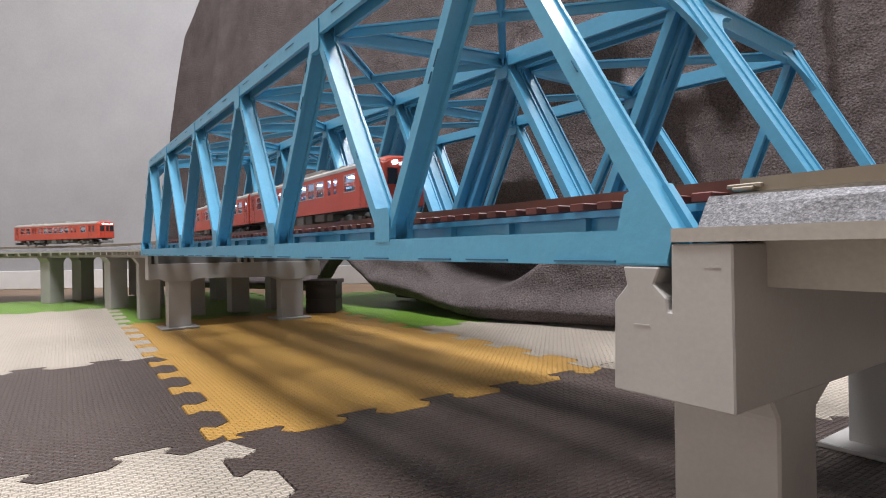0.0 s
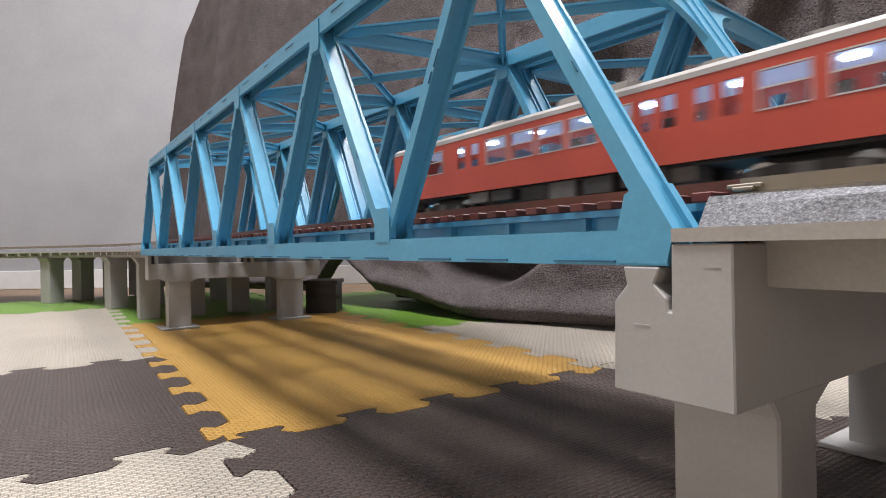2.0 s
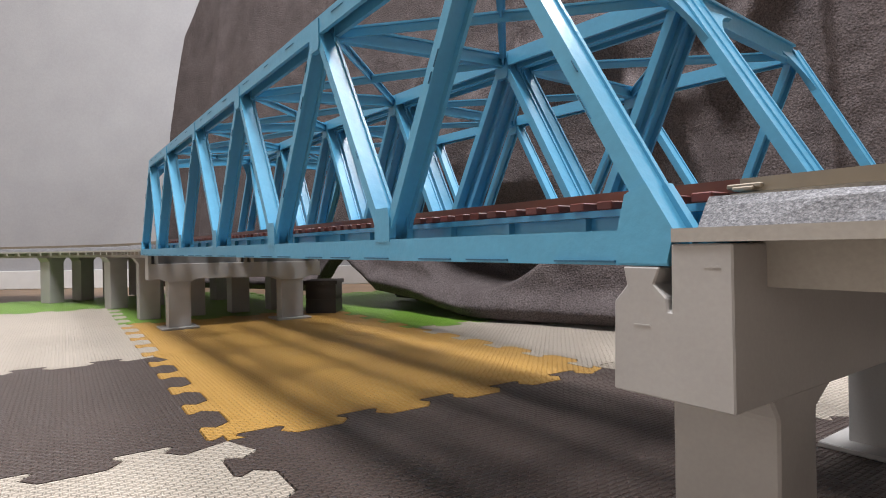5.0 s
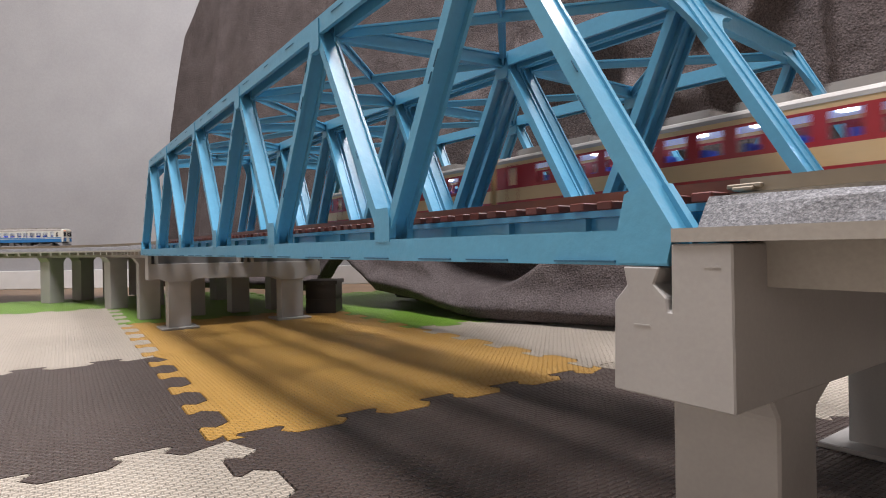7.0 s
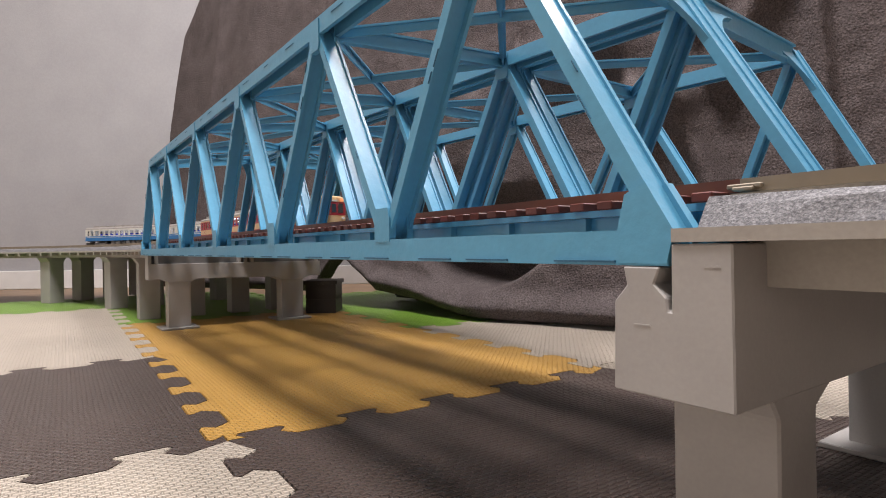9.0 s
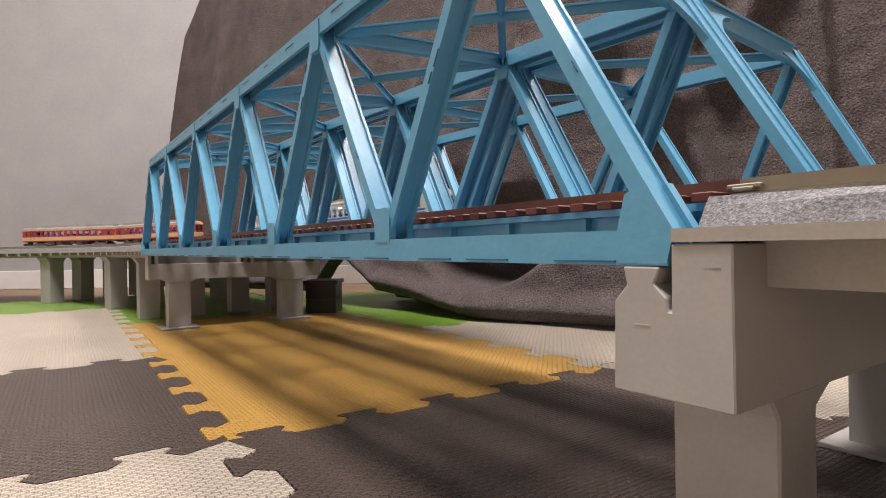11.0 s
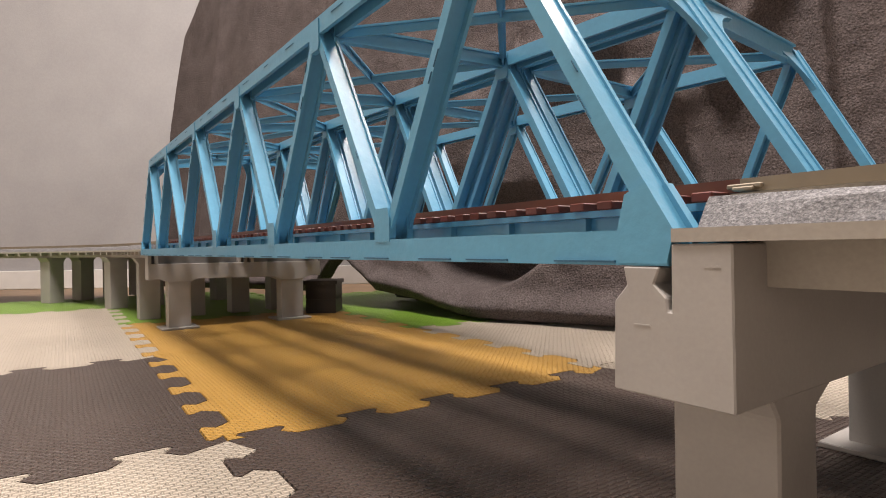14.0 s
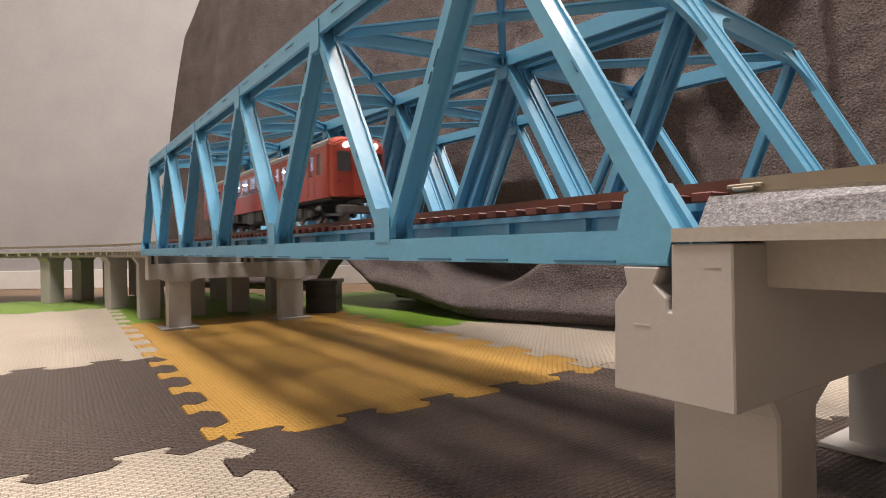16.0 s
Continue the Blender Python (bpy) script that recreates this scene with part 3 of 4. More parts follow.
def hem(d):
    return float(np.interp(d, (0.0, 0.84, 0.91, 0.935, 0.985, 1.074, 1.150, 1.190), (0.0, 0.02, 0.085, 0.066, 0.028, 0.019, 0.008, 0.0)))


def blanket():
    """A heavy fleece hung over a dark box, with its hem lifted at one end and rolled on the mats at the other."""
    path = [(1.75, -0.160), (1.40, -0.235), (1.10, -0.30), (0.85, -0.34), (0.70, -0.375), (0.52, -0.395), (0.376, -0.46), (0.16, -0.57), (-0.20, -0.68), (-0.60, -0.72)]
    pts = [Vector(p) for p in path]
    dist = [0]
    for a, b in zip(pts, pts[1:]):
        dist.append(dist[-1] + (b - a).length)

    def base(d):
        d = min(max(d, 0.0), dist[-1] - 1e-6)
        k = max(j for j in range(len(dist) - 1) if dist[j] <= d + 1e-9)
        return pts[k].lerp(pts[k + 1], (d - dist[k]) / (dist[k + 1] - dist[k]))
    nu, nv = 480, 150
    bm = bmesh.new()
    rows = []
    for i in range(nu + 1):
        d0 = dist[-1] * i / nu
        height = float(np.interp(d0, (0.0, 0.20, 0.55, 0.95, 1.30, 1.45, 2.4), (0.70, 0.86, 0.86, 0.61, 0.455, 0.415, 0.41))) + 0.012 * math.sin(d0 * 9)
        low = hem(d0) + 0.004
        col = []
        for j in range(nv + 1):
            v = j / nv
            z = low + (height - low) * min(1.0, (v / 0.93) ** 1.15)
            d = d0 + 0.13 * (z / 0.7) ** 1.5 * max(0.0, 1 - d0 / 0.5)
            c = (base(d - 0.03) + base(d) + base(d + 0.03)) / 3
            t = (base(d + 0.05) - base(d - 0.05)).normalized()
            nrm = Vector((t.y, -t.x))
            if nrm.dot(Vector((-0.3, 1.0))) < 0:
                nrm = -nrm
            fold = sum(ridge(d, z, *f) for f in FOLDS) * (1 + 0.5 * ease((d - 1.1) / 0.2))
            calm = ease((d - 0.55) / 0.25)
            fold += (0.007 - 0.002 * calm) * noise.noise(Vector((d * 7, z * 6, 0.3))) + 0.003 * calm * abs(noise.noise(Vector((d * 17 + z * 6, z * 14 - d * 5, 7.3))))
            fold += 0.0030 * calm * noise.noise(Vector((d * 38, z * 38, 2.0))) + 0.0012 * noise.noise(Vector((d * 110, z * 110, 5.0)))
            # rolled hem and the hollow over it
            up = z - low
            fold += (0.024 + 0.008 * math.sin(d * 23)) * math.exp(-((up - 0.016) / 0.016) ** 2)
            rim = 0.036 + 3.2 * (d - 1.20) ** 2
            fold -= 0.105 * ease((z - rim) / 0.022) * (1 - ease((z - 0.115) / 0.08)) * ease(1.6 - abs(d - 1.20) / 0.10)
            over = max(0.0, v - 0.93) / 0.07
            p = c + nrm * (fold - 0.06 * z - 0.24 * over)
            col.append(bm.verts.new((p.x, p.y, z + 0.010 * math.sin(over * math.pi / 2))))
        rows.append(col)
    for a, b in zip(rows, rows[1:]):
        for j in range(nv):
            bm.faces.new((a[j], b[j], b[j + 1], a[j + 1]))
    ob = link_mesh("blanket", bm, BLANKET, smooth=True)
    mod = ob.modifiers.new("thickness", "SOLIDIFY")
    mod.thickness = 0.008
    mod.offset = -1
    tagged(ob, "grey-brown fleece blanket draped in heavy folds to the mats", "blanket")


blanket()


def cabinet():
    """A low black-brown box on plinth feet, added to darken the gap under the hem."""
    thing = empty("cabinet", pose(0.62, -0.385, 0, 0, 0, 12) @ pose(0, -0.125, 0))
    tagged(thing, "black-brown box added as dark backing behind the blanket", "cabinet")
    part("body", bevel(boxes((-0.30, 0.26, -0.28, 0.0, 0.006, 0.36)), 0.004, 2), DARKBOX, thing)
    for x in (-0.24, 0.20):
        part("foot", bevel(boxes((x - 0.02, x + 0.02, -0.06, -0.02, 0.0, 0.0058)), 0.001), DARKBOX, thing)


cabinet()


def furniture_foot():
    bm = boxes((-0.030, 0.030, -0.024, 0.024, 0.0, 0.022), (-0.0295, 0.0295, -0.0235, 0.0235, 0.022, 0.0232), (-0.030, 0.030, -0.024, 0.024, 0.0232, 0.046), (-0.033, 0.033, -0.027, 0.027, 0.046, 0.052))
    bevel(bm, 0.003, 2)
    ob = link_mesh("furniture_foot", bm, DARKBOX)
    ob.matrix_basis = pose(0.815, -0.272, 0, 0, 0, -35)
    tagged(ob, "black-brown furniture foot beside the draped blanket", "furniture foot")


furniture_foot()

# ---------------------------------------------------------------- trains
VERMILION = material("vermilion_body_paint", (0.49, 0.070, 0.040), 0.38, color2=(0.44, 0.062, 0.036), scale=30, fine=0.03)
CREAM = material("cream_body_paint", (0.62, 0.42, 0.22), 0.4, color2=(0.56, 0.37, 0.19), scale=30, fine=0.03)
CRIMSON = material("crimson_body_paint", (0.36, 0.022, 0.030), 0.4, color2=(0.31, 0.018, 0.025), scale=30, fine=0.03)
IVORY = material("ivory_white_body_paint", (0.66, 0.64, 0.57), 0.4, color2=(0.60, 0.58, 0.51), scale=30, fine=0.03)
SKYBLUE = material("bright_blue_body_paint", (0.02, 0.17, 0.42), 0.4, color2=(0.017, 0.15, 0.37), scale=30, fine=0.03)
ROOFGREY = material("grey_roof_paint", (0.36, 0.34, 0.32), 0.6, color2=(0.30, 0.28, 0.26), scale=60, fine=0.08)
UNDER = material("dark_grey_underframe", (0.055, 0.053, 0.05), 0.6, color2=(0.03, 0.03, 0.03), scale=90, fine=0.2)
UNDERLIGHT = material("mid_grey_underfloor_box", (0.17, 0.165, 0.155), 0.6, color2=(0.12, 0.115, 0.11), scale=90, fine=0.15)
STEEL = material("bright_wheel_steel", (0.45, 0.44, 0.42), 0.3, metal=0.9, color2=(0.3, 0.29, 0.28), scale=50)
FRAME = material("silver_window_frame", (0.55, 0.55, 0.54), 0.35, metal=0.5, color2=(0.48, 0.48, 0.47), scale=50)
SEAT = material("blue_seat_plastic", (0.03, 0.07, 0.45), 0.5, color2=(0.02, 0.05, 0.35), scale=50)
SEATGREY = material("grey_blue_seat_plastic", (0.16, 0.18, 0.24), 0.5, color2=(0.12, 0.14, 0.19), scale=50)
SALOON = material("pale_interior_plastic", (0.70, 0.72, 0.78), 0.6, color2=(0.62, 0.64, 0.70), scale=40)
DARKGLASS = material("dark_cab_glass", (0.02, 0.022, 0.026), 0.08, color2=(0.03, 0.03, 0.035), scale=50, spec=0.8)
PANE = glass("window_glass")
LED = glow("white_led_strip", (0.85, 0.91, 1.0), 26.0)
HEADLIGHT = glow("white_headlight", (0.95, 0.97, 1.0), 3.0)
TAIL = glow("amber_marker_lamp", (1.0, 0.36, 0.14), 0.6)
# no lamp: a weak emission that stands in for lit saloon ceilings
CEILLIT = glow("glowing_saloon_ceiling", (0.62, 0.74, 1.0), 0.28)
SIGNLIT = glow("lit_roll_sign", (0.80, 0.86, 1.0), 1.2)

CAR, PITCH_CAR = 0.279, 0.285
HALF_W = 0.0172
Z_SKIRT, Z_SILL, Z_LINTEL, Z_EAVE, Z_ROOF = 0.0128, 0.0258, 0.0374, 0.0416, 0.0466

# window spans along each kind of car, from its middle, half of a car; (start, width, kind)
PATTERN = {
    "red": [(-0.1310, 0.006, "cab"), (-0.1195, 0.0055, "door"), (-0.1035, 0.0155, "wide"), (-0.0740, 0.0062, "slim"), (-0.0630, 0.0062, "slim"), (-0.0500, 0.0140, "wide"),
            (-0.0320, 0.0140, "wide"), (-0.0140, 0.0140, "wide"), (0.0040, 0.0140, "wide"), (0.0220, 0.0120, "wide"), (0.0385, 0.0055, "slim"), (0.0470, 0.0055, "slim"),
            (0.0600, 0.0055, "slim"), (0.0690, 0.0055, "slim"), (0.0810, 0.0140, "wide"), (0.1010, 0.0150, "wide"), (0.1260, 0.0055, "door")],
    "express": [(-0.1305, 0.0055, "cab"), (-0.1130, 0.0095, "door")] + [(-0.0960 + 0.0185 * k, 0.0118, "plain") for k in range(11)] + [(0.1190, 0.0080, "door")],
    "blue": [(-0.1310, 0.0050, "cab"), (-0.1180, 0.0060, "door")] + [(-0.1040 + 0.0172 * k, 0.0125, "plain") for k in range(12)] + [(0.1120, 0.0060, "door"), (0.1250, 0.0060, "plain")],
}
LOOK = {
    "red": dict(paints=[VERMILION], bands=[(Z_SKIRT, Z_EAVE, 0)], words="vermilion red diesel railcar with lit windows", roof=ROOFGREY),
    "express": dict(paints=[CREAM, CRIMSON], bands=[(Z_SKIRT, 0.0152, 1), (0.0152, Z_SILL - 0.0022, 0), (Z_SILL - 0.0022, Z_LINTEL + 0.0012, 1), (Z_LINTEL + 0.0012, Z_EAVE, 0)],
                    words="cream and crimson express railcar with lit windows", roof=ROOFGREY),
    "blue": dict(paints=[IVORY, SKYBLUE], bands=[(Z_SKIRT, 0.0212, 1), (0.0212, 0.0222, 0), (0.0222, 0.0245, 1), (0.0245, Z_EAVE, 0)], words="ivory and blue railcar with lit windows", roof=ROOFGREY),
}


def side_wall(bm, y, spans, bands, t=0.0010):
    """A car side in horizontal bands, cut by the window openings."""
    levels = sorted({z for b in bands for z in b[:2]} | {Z_SILL, Z_LINTEL})
    cuts = sorted({-CAR / 2, CAR / 2} | {a for s in spans for a in (s[0], s[0] + s[1])})
    y0, y1 = sorted((y, y - math.copysign(t, y)))
    grid = {}

    def vert(x, yy, z):
        key = (round(x, 6), round(yy, 6), round(z, 6))
        if key not in grid:
            grid[key] = bm.verts.new(key)
        return grid[key]
    solid = set()
    for i in range(len(cuts) - 1):
        xm = (cuts[i] + cuts[i + 1]) / 2
        hole = any(s[0] < xm < s[0] + s[1] for s in spans)
        for j in range(len(levels) - 1):
            zm = (levels[j] + levels[j + 1]) / 2
            if not (hole and Z_SILL < zm < Z_LINTEL):
                solid.add((i, j))
    for i, j in solid:
        xa, xb, za, zb = cuts[i], cuts[i + 1], levels[j], levels[j + 1]
        mi = [b[2] for b in bands if b[0] < (za + zb) / 2 < b[1]][0]
        for yy in (y0, y1):
            bm.faces.new((vert(xa, yy, za), vert(xb, yy, za), vert(xb, yy, zb), vert(xa, yy, zb))).material_index = mi
        for n, e in (((i - 1, j), ((xa, za), (xa, zb))), ((i + 1, j), ((xb, za), (xb, zb))), ((i, j - 1), ((xa, za), (xb, za))), ((i, j + 1), ((xa, zb), (xb, zb)))):
            if n not in solid:
                (p0, q0), (p1, q1) = e
                bm.faces.new((vert(p0, y0, q0), vert(p0, y1, q0), vert(p1, y1, q1), vert(p1, y0, q1))).material_index = mi


def wheel_mesh():
    bm = bmesh.new()
    for y, r in ((-0.0088, 0.0052), (0.0066, 0.0052)):
        ring0 = [bm.verts.new((r * math.cos(a), y, r * math.sin(a))) for a in [k * math.tau / 16 for k in range(16)]]
        ring1 = [bm.verts.new((v.co.x, y + 0.0022, v.co.z)) for v in ring0]
        bm.faces.new(ring0), bm.faces.new(list(reversed(ring1)))
        for k in range(16):
            bm.faces.new((ring0[k], ring0[(k + 1) % 16], ring1[(k + 1) % 16], ring1[k]))
    add_box(bm, -0.0008, 0.0008, -0.0090, 0.0090, -0.0008, 0.0008)
    return bm


def railcar(kind, cab_low, cab_high, lit_low):
    """A car on its rails, the middle at the origin; cab_low: a driving cab at the -x end."""
    lk = LOOK[kind]
    thing = empty("railcar")
    tagged(thing, lk["words"], "model train", "railcars")
    spans = [s for s in PATTERN[kind] if s[2] != "cab" or cab_low]
    spans_r = [(-s[0] - s[1], s[1], s[2]) for s in spans] if (cab_high and not cab_low) else spans
    if cab_high and not cab_low:
        spans_r = [(-s[0] - s[1], s[1], s[2]) for s in PATTERN[kind]]
    for y in (HALF_W, -HALF_W):
        bm = bmesh.new()
        side_wall(bm, y, spans_r, lk["bands"])
        wall = part("side_wall", bm, lk["paints"], thing)
        sg = math.copysign(1, y)
        for x, w, k in spans_r:
            bm = boxes((x - 0.0001, x + w + 0.0001, *sorted((y - sg * 0.0007, y - sg * 0.0004)), Z_SILL - 0.0001, Z_LINTEL + 0.0001))
            glass_part = part("window_pane", bm, PANE if k not in ("cab",) else DARKGLASS, wall)
            glass_part.visible_shadow = False
            if k == "wide":
                bm = bmesh.new()
                ym = y - sg * 0.0002
                yy = sorted((ym, y + sg * 0.0002))
                t = 0.0005
                add_box(bm, x - t, x + w + t, *yy, Z_SILL - t, Z_SILL)
                add_box(bm, x - t, x + w + t, *yy, Z_LINTEL, Z_LINTEL + t)
                add_box(bm, x - t, x, *yy, Z_SILL, Z_LINTEL)
                add_box(bm, x + w, x + w + t, *yy, Z_SILL, Z_LINTEL)
                zm = Z_SILL * 0.45 + Z_LINTEL * 0.55
                add_box(bm, x, x + w, *yy, zm - 0.0003, zm + 0.0003)
                part("window_frame", bm, FRAME, wall)
            if k == "door":
                bm = boxes((x - 0.0016, x - 0.0013, *sorted((y, y + sg * 0.0002)), Z_SKIRT + 0.001, Z_LINTEL + 0.0015), (x + w + 0.0013, x + w + 0.0016, *sorted((y, y + sg * 0.0002)), Z_SKIRT + 0.001, Z_LINTEL + 0.0015),
                           (x - 0.0016, x + w + 0.0016, *sorted((y, y + sg * 0.0002)), Z_LINTEL + 0.0015, Z_LINTEL + 0.0018))
                part("door_edge", bm, UNDER if kind == "red" else lk["paints"][-1], wall)
    # roof
    bm = bmesh.new()
    arc = [(HALF_W + 0.0002, Z_EAVE - 0.0006), (HALF_W, Z_EAVE + 0.0014), (HALF_W * 0.88, Z_EAVE + 0.0032), (HALF_W * 0.60, Z_EAVE + 0.0046), (0.0, Z_ROOF)]
    ring = arc + [(-a, b) for a, b in reversed(arc[:-1])]
    add_prism(bm, ring, -CAR / 2 + 0.0008, CAR / 2 - 0.0008, "x")
    part("roof", bm, lk["roof"], thing)
    # what stands on the roof
    if kind == "red":
        units = [(-0.010, 0.040, 0.010, 0.0030)] + [(0.055 + 0.022 * k, 0.011, 0.007, 0.0024) for k in range(3)] + [(-0.095, 0.011, 0.007, 0.0024), (-0.060, 0.011, 0.007, 0.0024)]
    elif kind == "express":
        units = [(-0.112 + 0.0375 * k, 0.026, 0.010, 0.0040) for k in range(7)]
    else:
        units = [(-0.110 + 0.0275 * k, 0.021, 0.010, 0.0030) for k in range(9)]
    for x, ln, hw, ht in units:
        bm = boxes((x - ln / 2, x + ln / 2, -hw, hw, Z_ROOF - 0.0020, Z_ROOF + ht))
        bevel(bm, 0.0012, 2)
        part("roof_unit", bm, lk["roof"], thing)
    # interior
    part("saloon_floor", boxes((-CAR / 2 + 0.004, CAR / 2 - 0.004, -HALF_W + 0.0012, HALF_W - 0.0012, 0.0150, 0.0162)), SALOON, thing)
    # the ceiling panel itself glows, to fill the windows with light
    part("saloon_ceiling", boxes((-CAR / 2 + 0.004, CAR / 2 - 0.004, -HALF_W + 0.0012, HALF_W - 0.0012, 0.0404, 0.0410)), CEILLIT, thing)
    rl = random.Random(11)
    for k in range(7):
        x = -0.100 + 0.033 * k + rl.uniform(-0.004, 0.004)
        part("interior_lamp", bevel(boxes((x - 0.0022, x + 0.0022, -0.0022, 0.0022, 0.0392, 0.0406)), 0.0004), LED, thing, "white interior lamp")
    n = 10
    for k in range(n):
        x = -0.095 + 0.021 * k
        for sy in (-1, 1):
            y0, y1 = sorted((sy * 0.0045, sy * (HALF_W - 0.0022)))
            part("seat", boxes((x - 0.0012, x + 0.0012, y0, y1, 0.0162, 0.0298), (x - 0.0060, x + 0.0060, y0, y1, 0.0163, 0.0222)), SEATGREY if kind == "red" else SEAT, thing)
    # ends
    for end, cab in ((-1, cab_low), (1, cab_high)):
        xe = end * CAR / 2
        bm = bmesh.new()
        body_arc = [(HALF_W, Z_SKIRT + 0.0002)] + arc[1:]
        ring = body_arc + [(-a, b) for a, b in reversed(body_arc[:-1])]
        x0, x1 = sorted((xe - end * 0.0012, xe + end * (0.0040 if cab else 0.0006)))
        add_prism(bm, ring, x0, x1, "x")
        if cab:
            tip = x1 if end > 0 else x0
            for v in bm.verts:
                if abs(v.co.x - tip) < 1e-6:
                    v.co.y *= 0.86
                    v.co.z = v.co.z - 0.0022 if v.co.z > Z_EAVE else v.co.z
        bevel(bm, 0.0008, 2)
        front = part("end_wall", bm, lk["paints"][0], thing)
        xf = xe + end * (0.0040 if cab else 0.0006)

        def plate(name, y0, y1, z0, z1, mat, out=0.0003, label=""):
            a, b = sorted((xf - end * 0.0003, xf + end * out))
            return part(name, boxes((a, b, y0, y1, z0, z1)), mat, front, label)
        if cab:
            if kind == "express":
                plate("window_surround", -HALF_W * 0.87, HALF_W * 0.87, Z_SILL - 0.0022, Z_LINTEL + 0.0016, CRIMSON, 0.0002)
                plate("door_surround", -0.0047, 0.0047, Z_SILL - 0.0022, Z_LINTEL + 0.0014, CRIMSON, 0.0013)
                plate("lower_band", -HALF_W * 0.87, HALF_W * 0.87, Z_SKIRT + 0.0004, 0.0150, CRIMSON, 0.0002)
            if kind == "blue":
                plate("front_band", -HALF_W + 0.0030, HALF_W - 0.0030, Z_SKIRT + 0.001, 0.0236, SKYBLUE, 0.0002)
            wide = 0.0122 if kind == "express" else 0.0136
            plate("cab_window", 0.0058, wide, Z_SILL + 0.0008, Z_LINTEL, DARKGLASS, 0.0005)
            plate("cab_window", -wide, -0.0058, Z_SILL + 0.0008, Z_LINTEL, DARKGLASS, 0.0005)
            plate("gangway_door", -0.0048, 0.0048, Z_SKIRT + 0.001, Z_LINTEL + 0.0012, lk["paints"][0], 0.0012)
            plate("door_window", -0.0028, 0.0028, Z_SILL + 0.001, Z_LINTEL - 0.0006, DARKGLASS, 0.0015)
            lit = lit_low and end < 0
            plate("destination_sign", -0.0042, 0.0042, Z_EAVE - 0.0022, Z_EAVE - 0.0002, SIGNLIT if (lit and kind == "red") else IVORY, 0.0016)
            for sy in (-1, 1):
                zc, yc = (Z_EAVE - 0.0006, sy * 0.0082) if kind != "express" else (0.0205, sy * 0.0118)
                bm = bmesh.new()
                bmesh.ops.create_cone(bm, cap_ends=True, segments=14, radius1=0.0017, radius2=0.0015, depth=0.0022)
                bmesh.ops.transform(bm, matrix=pose(xf + end * 0.0008, yc, zc, 0, 90, 0), verts=bm.verts)
                part("headlight", bm, HEADLIGHT if (lit and kind == "red") else IVORY, front)
                if kind != "red":
                    bm = bmesh.new()
                    bmesh.ops.create_cone(bm, cap_ends=True, segments=12, radius1=0.0017, radius2=0.0015, depth=0.0020)
                    bmesh.ops.transform(bm, matrix=pose(xf + end * 0.0004, sy * 0.0100, Z_EAVE - 0.0004, 0, 90, 0), verts=bm.verts)
                    part("marker_lamp", bm, TAIL, front, "small amber marker lamp")
                bm = bmesh.new()
                bmesh.ops.create_cone(bm, cap_ends=True, segments=12, radius1=0.0012, radius2=0.0011, depth=0.0014)
                bmesh.ops.transform(bm, matrix=pose(xf + end * 0.0004, sy * 0.0128, 0.0212, 0, 90, 0), verts=bm.verts)
                part("tail_lamp", bm, CRIMSON, front)
            x0, x1 = sorted((xf - end * 0.004, xf + end * 0.0006))
            bm = boxes((x0, x1, -0.0130, 0.0130, 0.0040, 0.0088))
            bevel(bm, 0.0008)
            part("snow_plough", bm, UNDERLIGHT, thing)
        else:
            plate("gangway_bellows", -0.0052, 0.0052, Z_SKIRT + 0.0015, Z_LINTEL + 0.0015, UNDER, 0.0022)
        x0, x1 = sorted((xe - end * 0.010, xe + end * (0.0050 if cab else 0.0028)))
        part("coupler", bevel(boxes((x0, x1, -0.0018, 0.0018, 0.0085, 0.0122)), 0.0005), UNDER, thing)
    # underframe
    part("underframe", boxes((-CAR / 2 + 0.003, CAR / 2 - 0.003, -HALF_W + 0.003, HALF_W - 0.003, 0.0118, 0.0136)), UNDER, thing)
    rnd = random.Random({"red": 3, "express": 5, "blue": 8}[kind])
    x = -0.058
    while x < 0.054:
        ln = rnd.uniform(0.007, 0.018)
        for sy in (-1, 1):
            yi, yo = rnd.uniform(0.003, 0.006), rnd.uniform(0.0135, 0.0168)
            y0, y1 = sorted((sy * yi, sy * yo))
            bm = boxes((x, x + ln, y0, y1, rnd.uniform(0.0036, 0.0070), 0.0124))
            bevel(bm, 0.0004)
            part("equipment_box", bm, UNDERLIGHT if rnd.random() < 0.55 else UNDER, thing)
        x += ln + rnd.uniform(0.001, 0.005)
    for xb in (-0.092, 0.092):
        bogie = part("bogie", boxes((xb - 0.0150, xb + 0.0150, -0.0060, 0.0060, 0.0060, 0.0122)), UNDER, thing)
        for sy in (-1, 1):
            bm = bmesh.new()
            out = [(xb - 0.020, 0.0042), (xb - 0.010, 0.0042), (xb - 0.007, 0.0022), (xb + 0.007, 0.0022), (xb + 0.010, 0.0042), (xb + 0.020, 0.0042), (xb + 0.020, 0.0070), (xb + 0.008, 0.0090), (xb - 0.008, 0.0090), (xb - 0.020, 0.0070)]
            y0, y1 = sorted((sy * 0.0112, sy * 0.0136))
            add_prism(bm, out, y0, y1)
            part("side_frame", bm, UNDERLIGHT if kind != "red" else UNDER, bogie)
            for xa in (-0.0145, 0.0145):
                part("axle_box", bevel(boxes((xb + xa - 0.0024, xb + xa + 0.0024, *sorted((sy * 0.0134, sy * 0.0148)), 0.0034, 0.0076)), 0.0004), UNDERLIGHT, bogie)
            part("spring", boxes((xb - 0.0030, xb + 0.0030, *sorted((sy * 0.0130, sy * 0.0146)), 0.0042, 0.0085)), UNDERLIGHT, bogie)
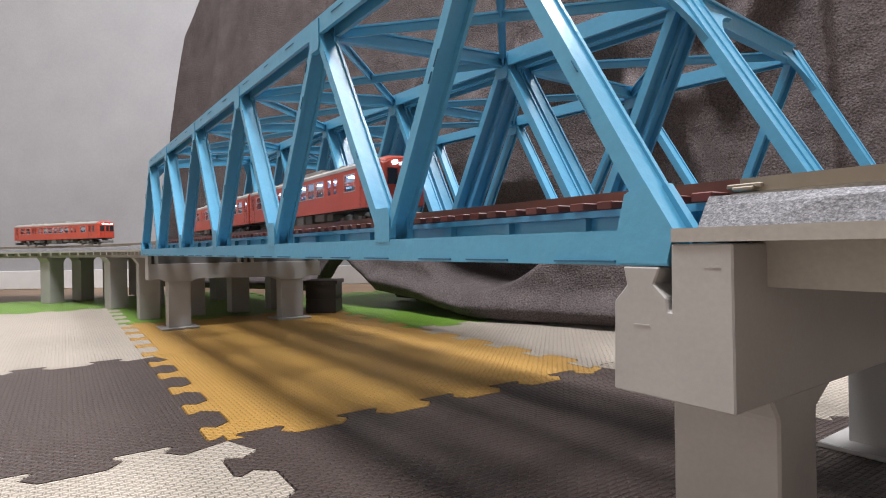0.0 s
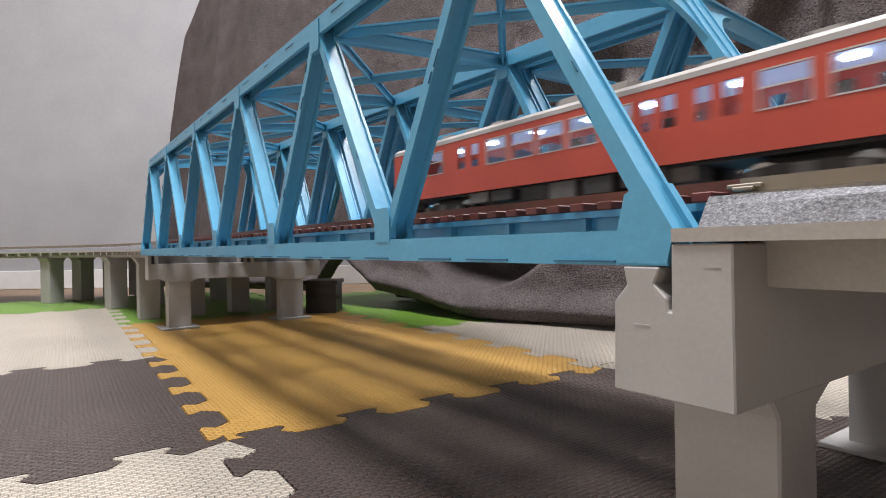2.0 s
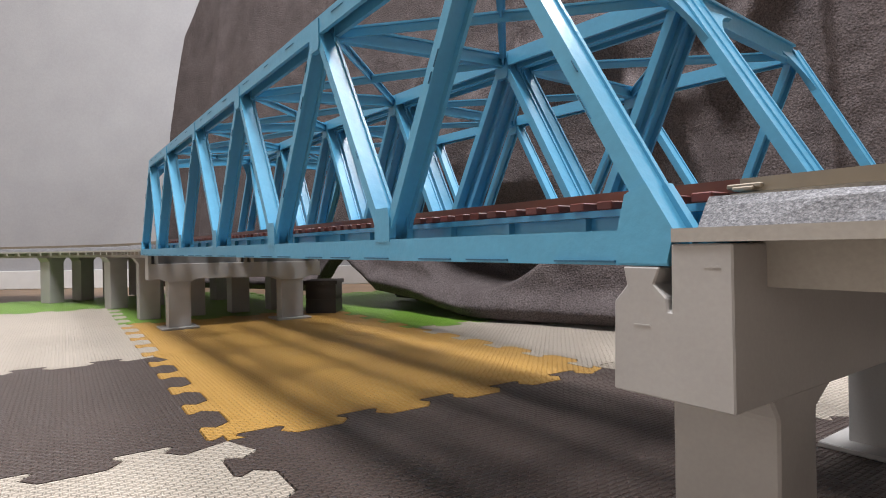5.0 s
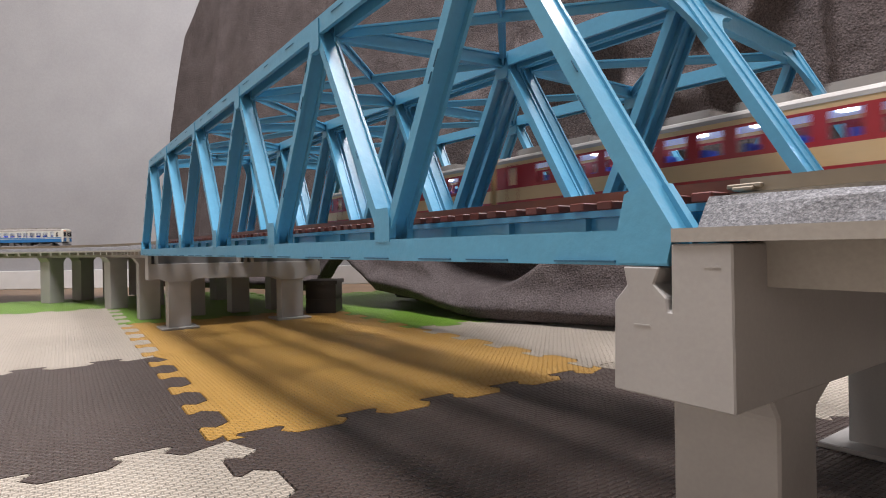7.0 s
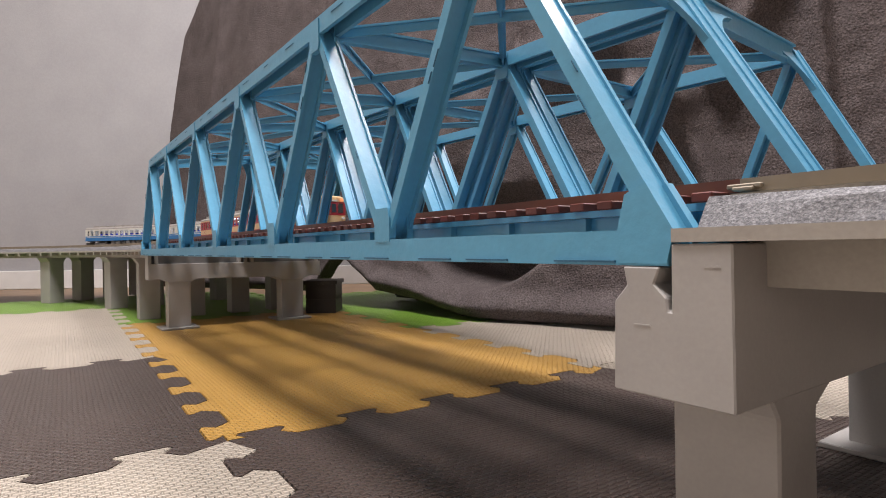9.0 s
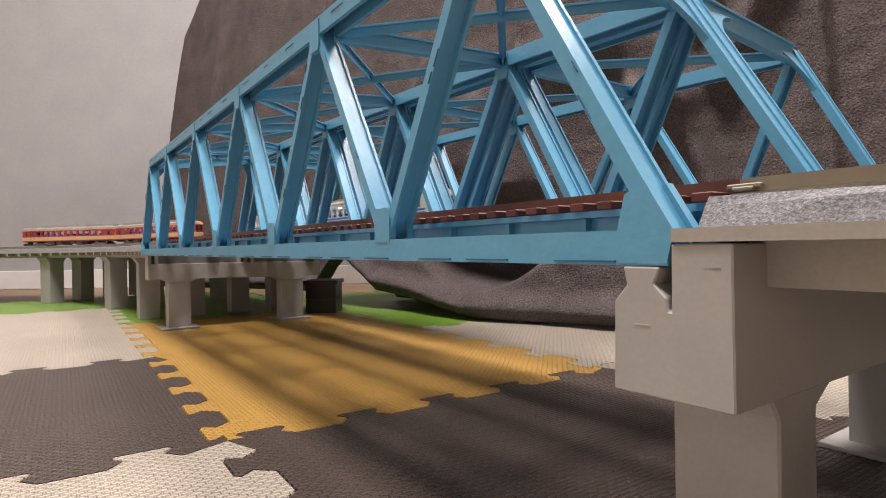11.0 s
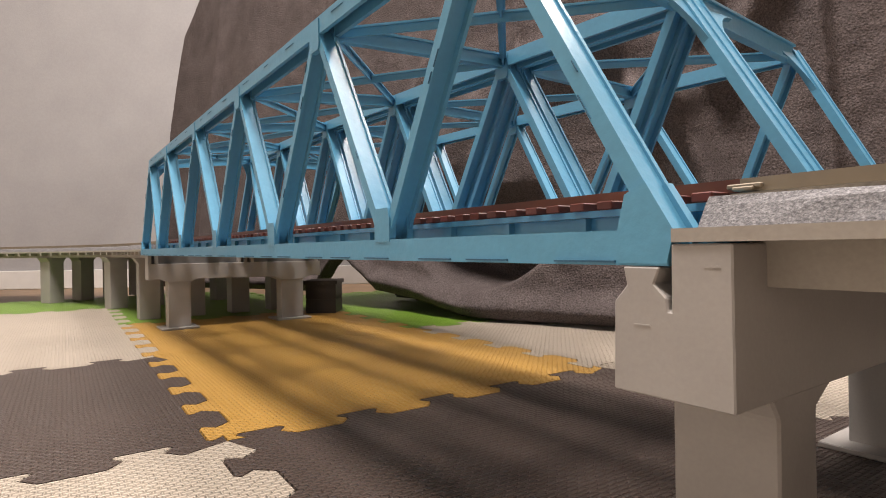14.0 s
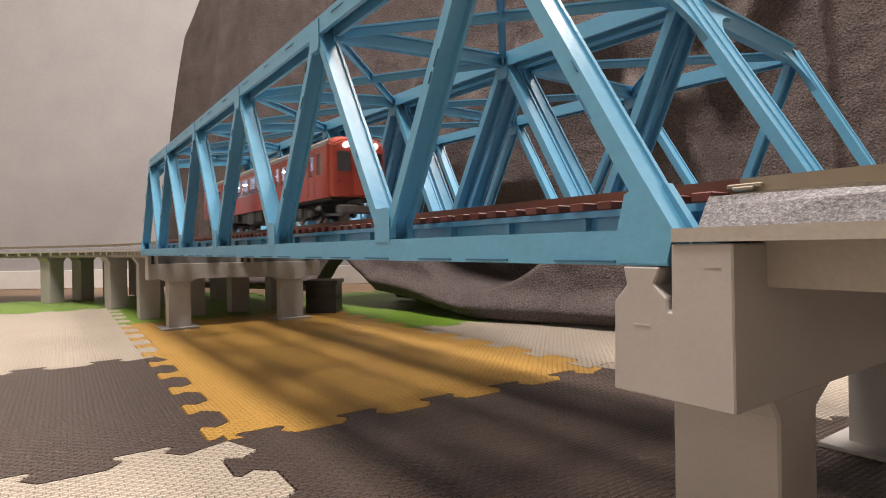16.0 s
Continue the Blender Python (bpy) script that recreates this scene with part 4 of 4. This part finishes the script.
        for xa in (-0.0145, 0.0145):
            bm = wheel_mesh()
            bmesh.ops.transform(bm, matrix=pose(xb + xa, 0, 0.0054), verts=bm.verts)
            part("wheelset", bm, STEEL, bogie)
    return thing


red_lead = railcar("red", True, False, True)
red_rear = railcar("red", False, True, False)
red_single = railcar("red", True, True, True)
red_away = copy_thing(red_single, pose(0, 0, 0))
express_front = railcar("express", False, True, False)
express_rear = railcar("express", True, False, True)
blue_front = railcar("blue", True, False, True)
blue_rear = railcar("blue", False, True, False)

# the lamps that light the room
def ceiling_lamp(x, y, r):
    bm = bmesh.new()
    bmesh.ops.create_cone(bm, cap_ends=True, segments=48, radius1=r, radius2=r * 0.92, depth=0.05)
    ob = link_mesh("ceiling_lamp", bm, WHITE)
    ob.matrix_basis = pose(x, y, 2.375)
    tagged(ob, "round white ceiling lamp over the railway", "ceiling lamp", "ceiling lamps")


for lx, ly, ls, lw in LAMPS:
    ceiling_lamp(lx, ly, ls / 2)


def runs(car, y0, marks, offset):
    """Key a car along a track; marks: seconds and the distance of the train's mark along it; offset: from the mark to the car's middle."""
    (ta, sa), (tb, sb) = marks[:2]
    (tc, sc), (td, sd) = marks[-2:]
    rows = []
    for k in range(65):
        t = k * 0.25
        if t < ta:
            s = sa + (t - ta) * (sb - sa) / (tb - ta)
        elif t > td:
            s = sd + (t - td) * (sd - sc) / (td - tc)
        else:
            s = float(np.interp(t, [m[0] for m in marks], [m[1] for m in marks]))
        s = min(max(s, -0.97 if offset > 0 else -0.69), 2.03)
        v, a = on_track(y0, s + offset)
        rows.append((t, Matrix.Translation((v.x, v.y, RAIL_TOP)) @ Matrix.Rotation(a, 4, "Z")))
    walk(car, rows)


def motions():
    half = CAR / 2
    # two vermilion cars come over the near bridge
    marks = [(0.0, 0.2615), (0.6, 0.104), (1.25, -0.090), (2.3, -0.415)]
    runs(red_lead, TRACKS[1], marks, half)
    runs(red_rear, TRACKS[1], marks, half + PITCH_CAR)
    # a single vermilion car leaves on the curve, another follows over the bridge at the end
    runs(red_single, TRACKS[0], [(0.0, 1.232), (0.6, 1.424)], half)
    runs(red_away, TRACKS[0], [(14.7, 0.060), (16.0, 0.498)], -half)
    # the express goes away on the third track
    marks = [(6.5, -0.205), (7.2, 0.024), (7.8, 0.197), (8.6, 0.424), (12.0, 1.489), (12.6, 1.662)]
    runs(express_rear, TRACKS[2], marks, half)
    runs(express_front, TRACKS[2], marks, half + PITCH_CAR)
    # the blue train comes on the fourth track
    marks = [(6.8, 1.795), (7.8, 1.473), (9.0, 1.090), (12.0, 0.072), (13.5, -0.454)]
    runs(blue_front, TRACKS[3], marks, half)
    runs(blue_rear, TRACKS[3], marks, half + PITCH_CAR)


motions()
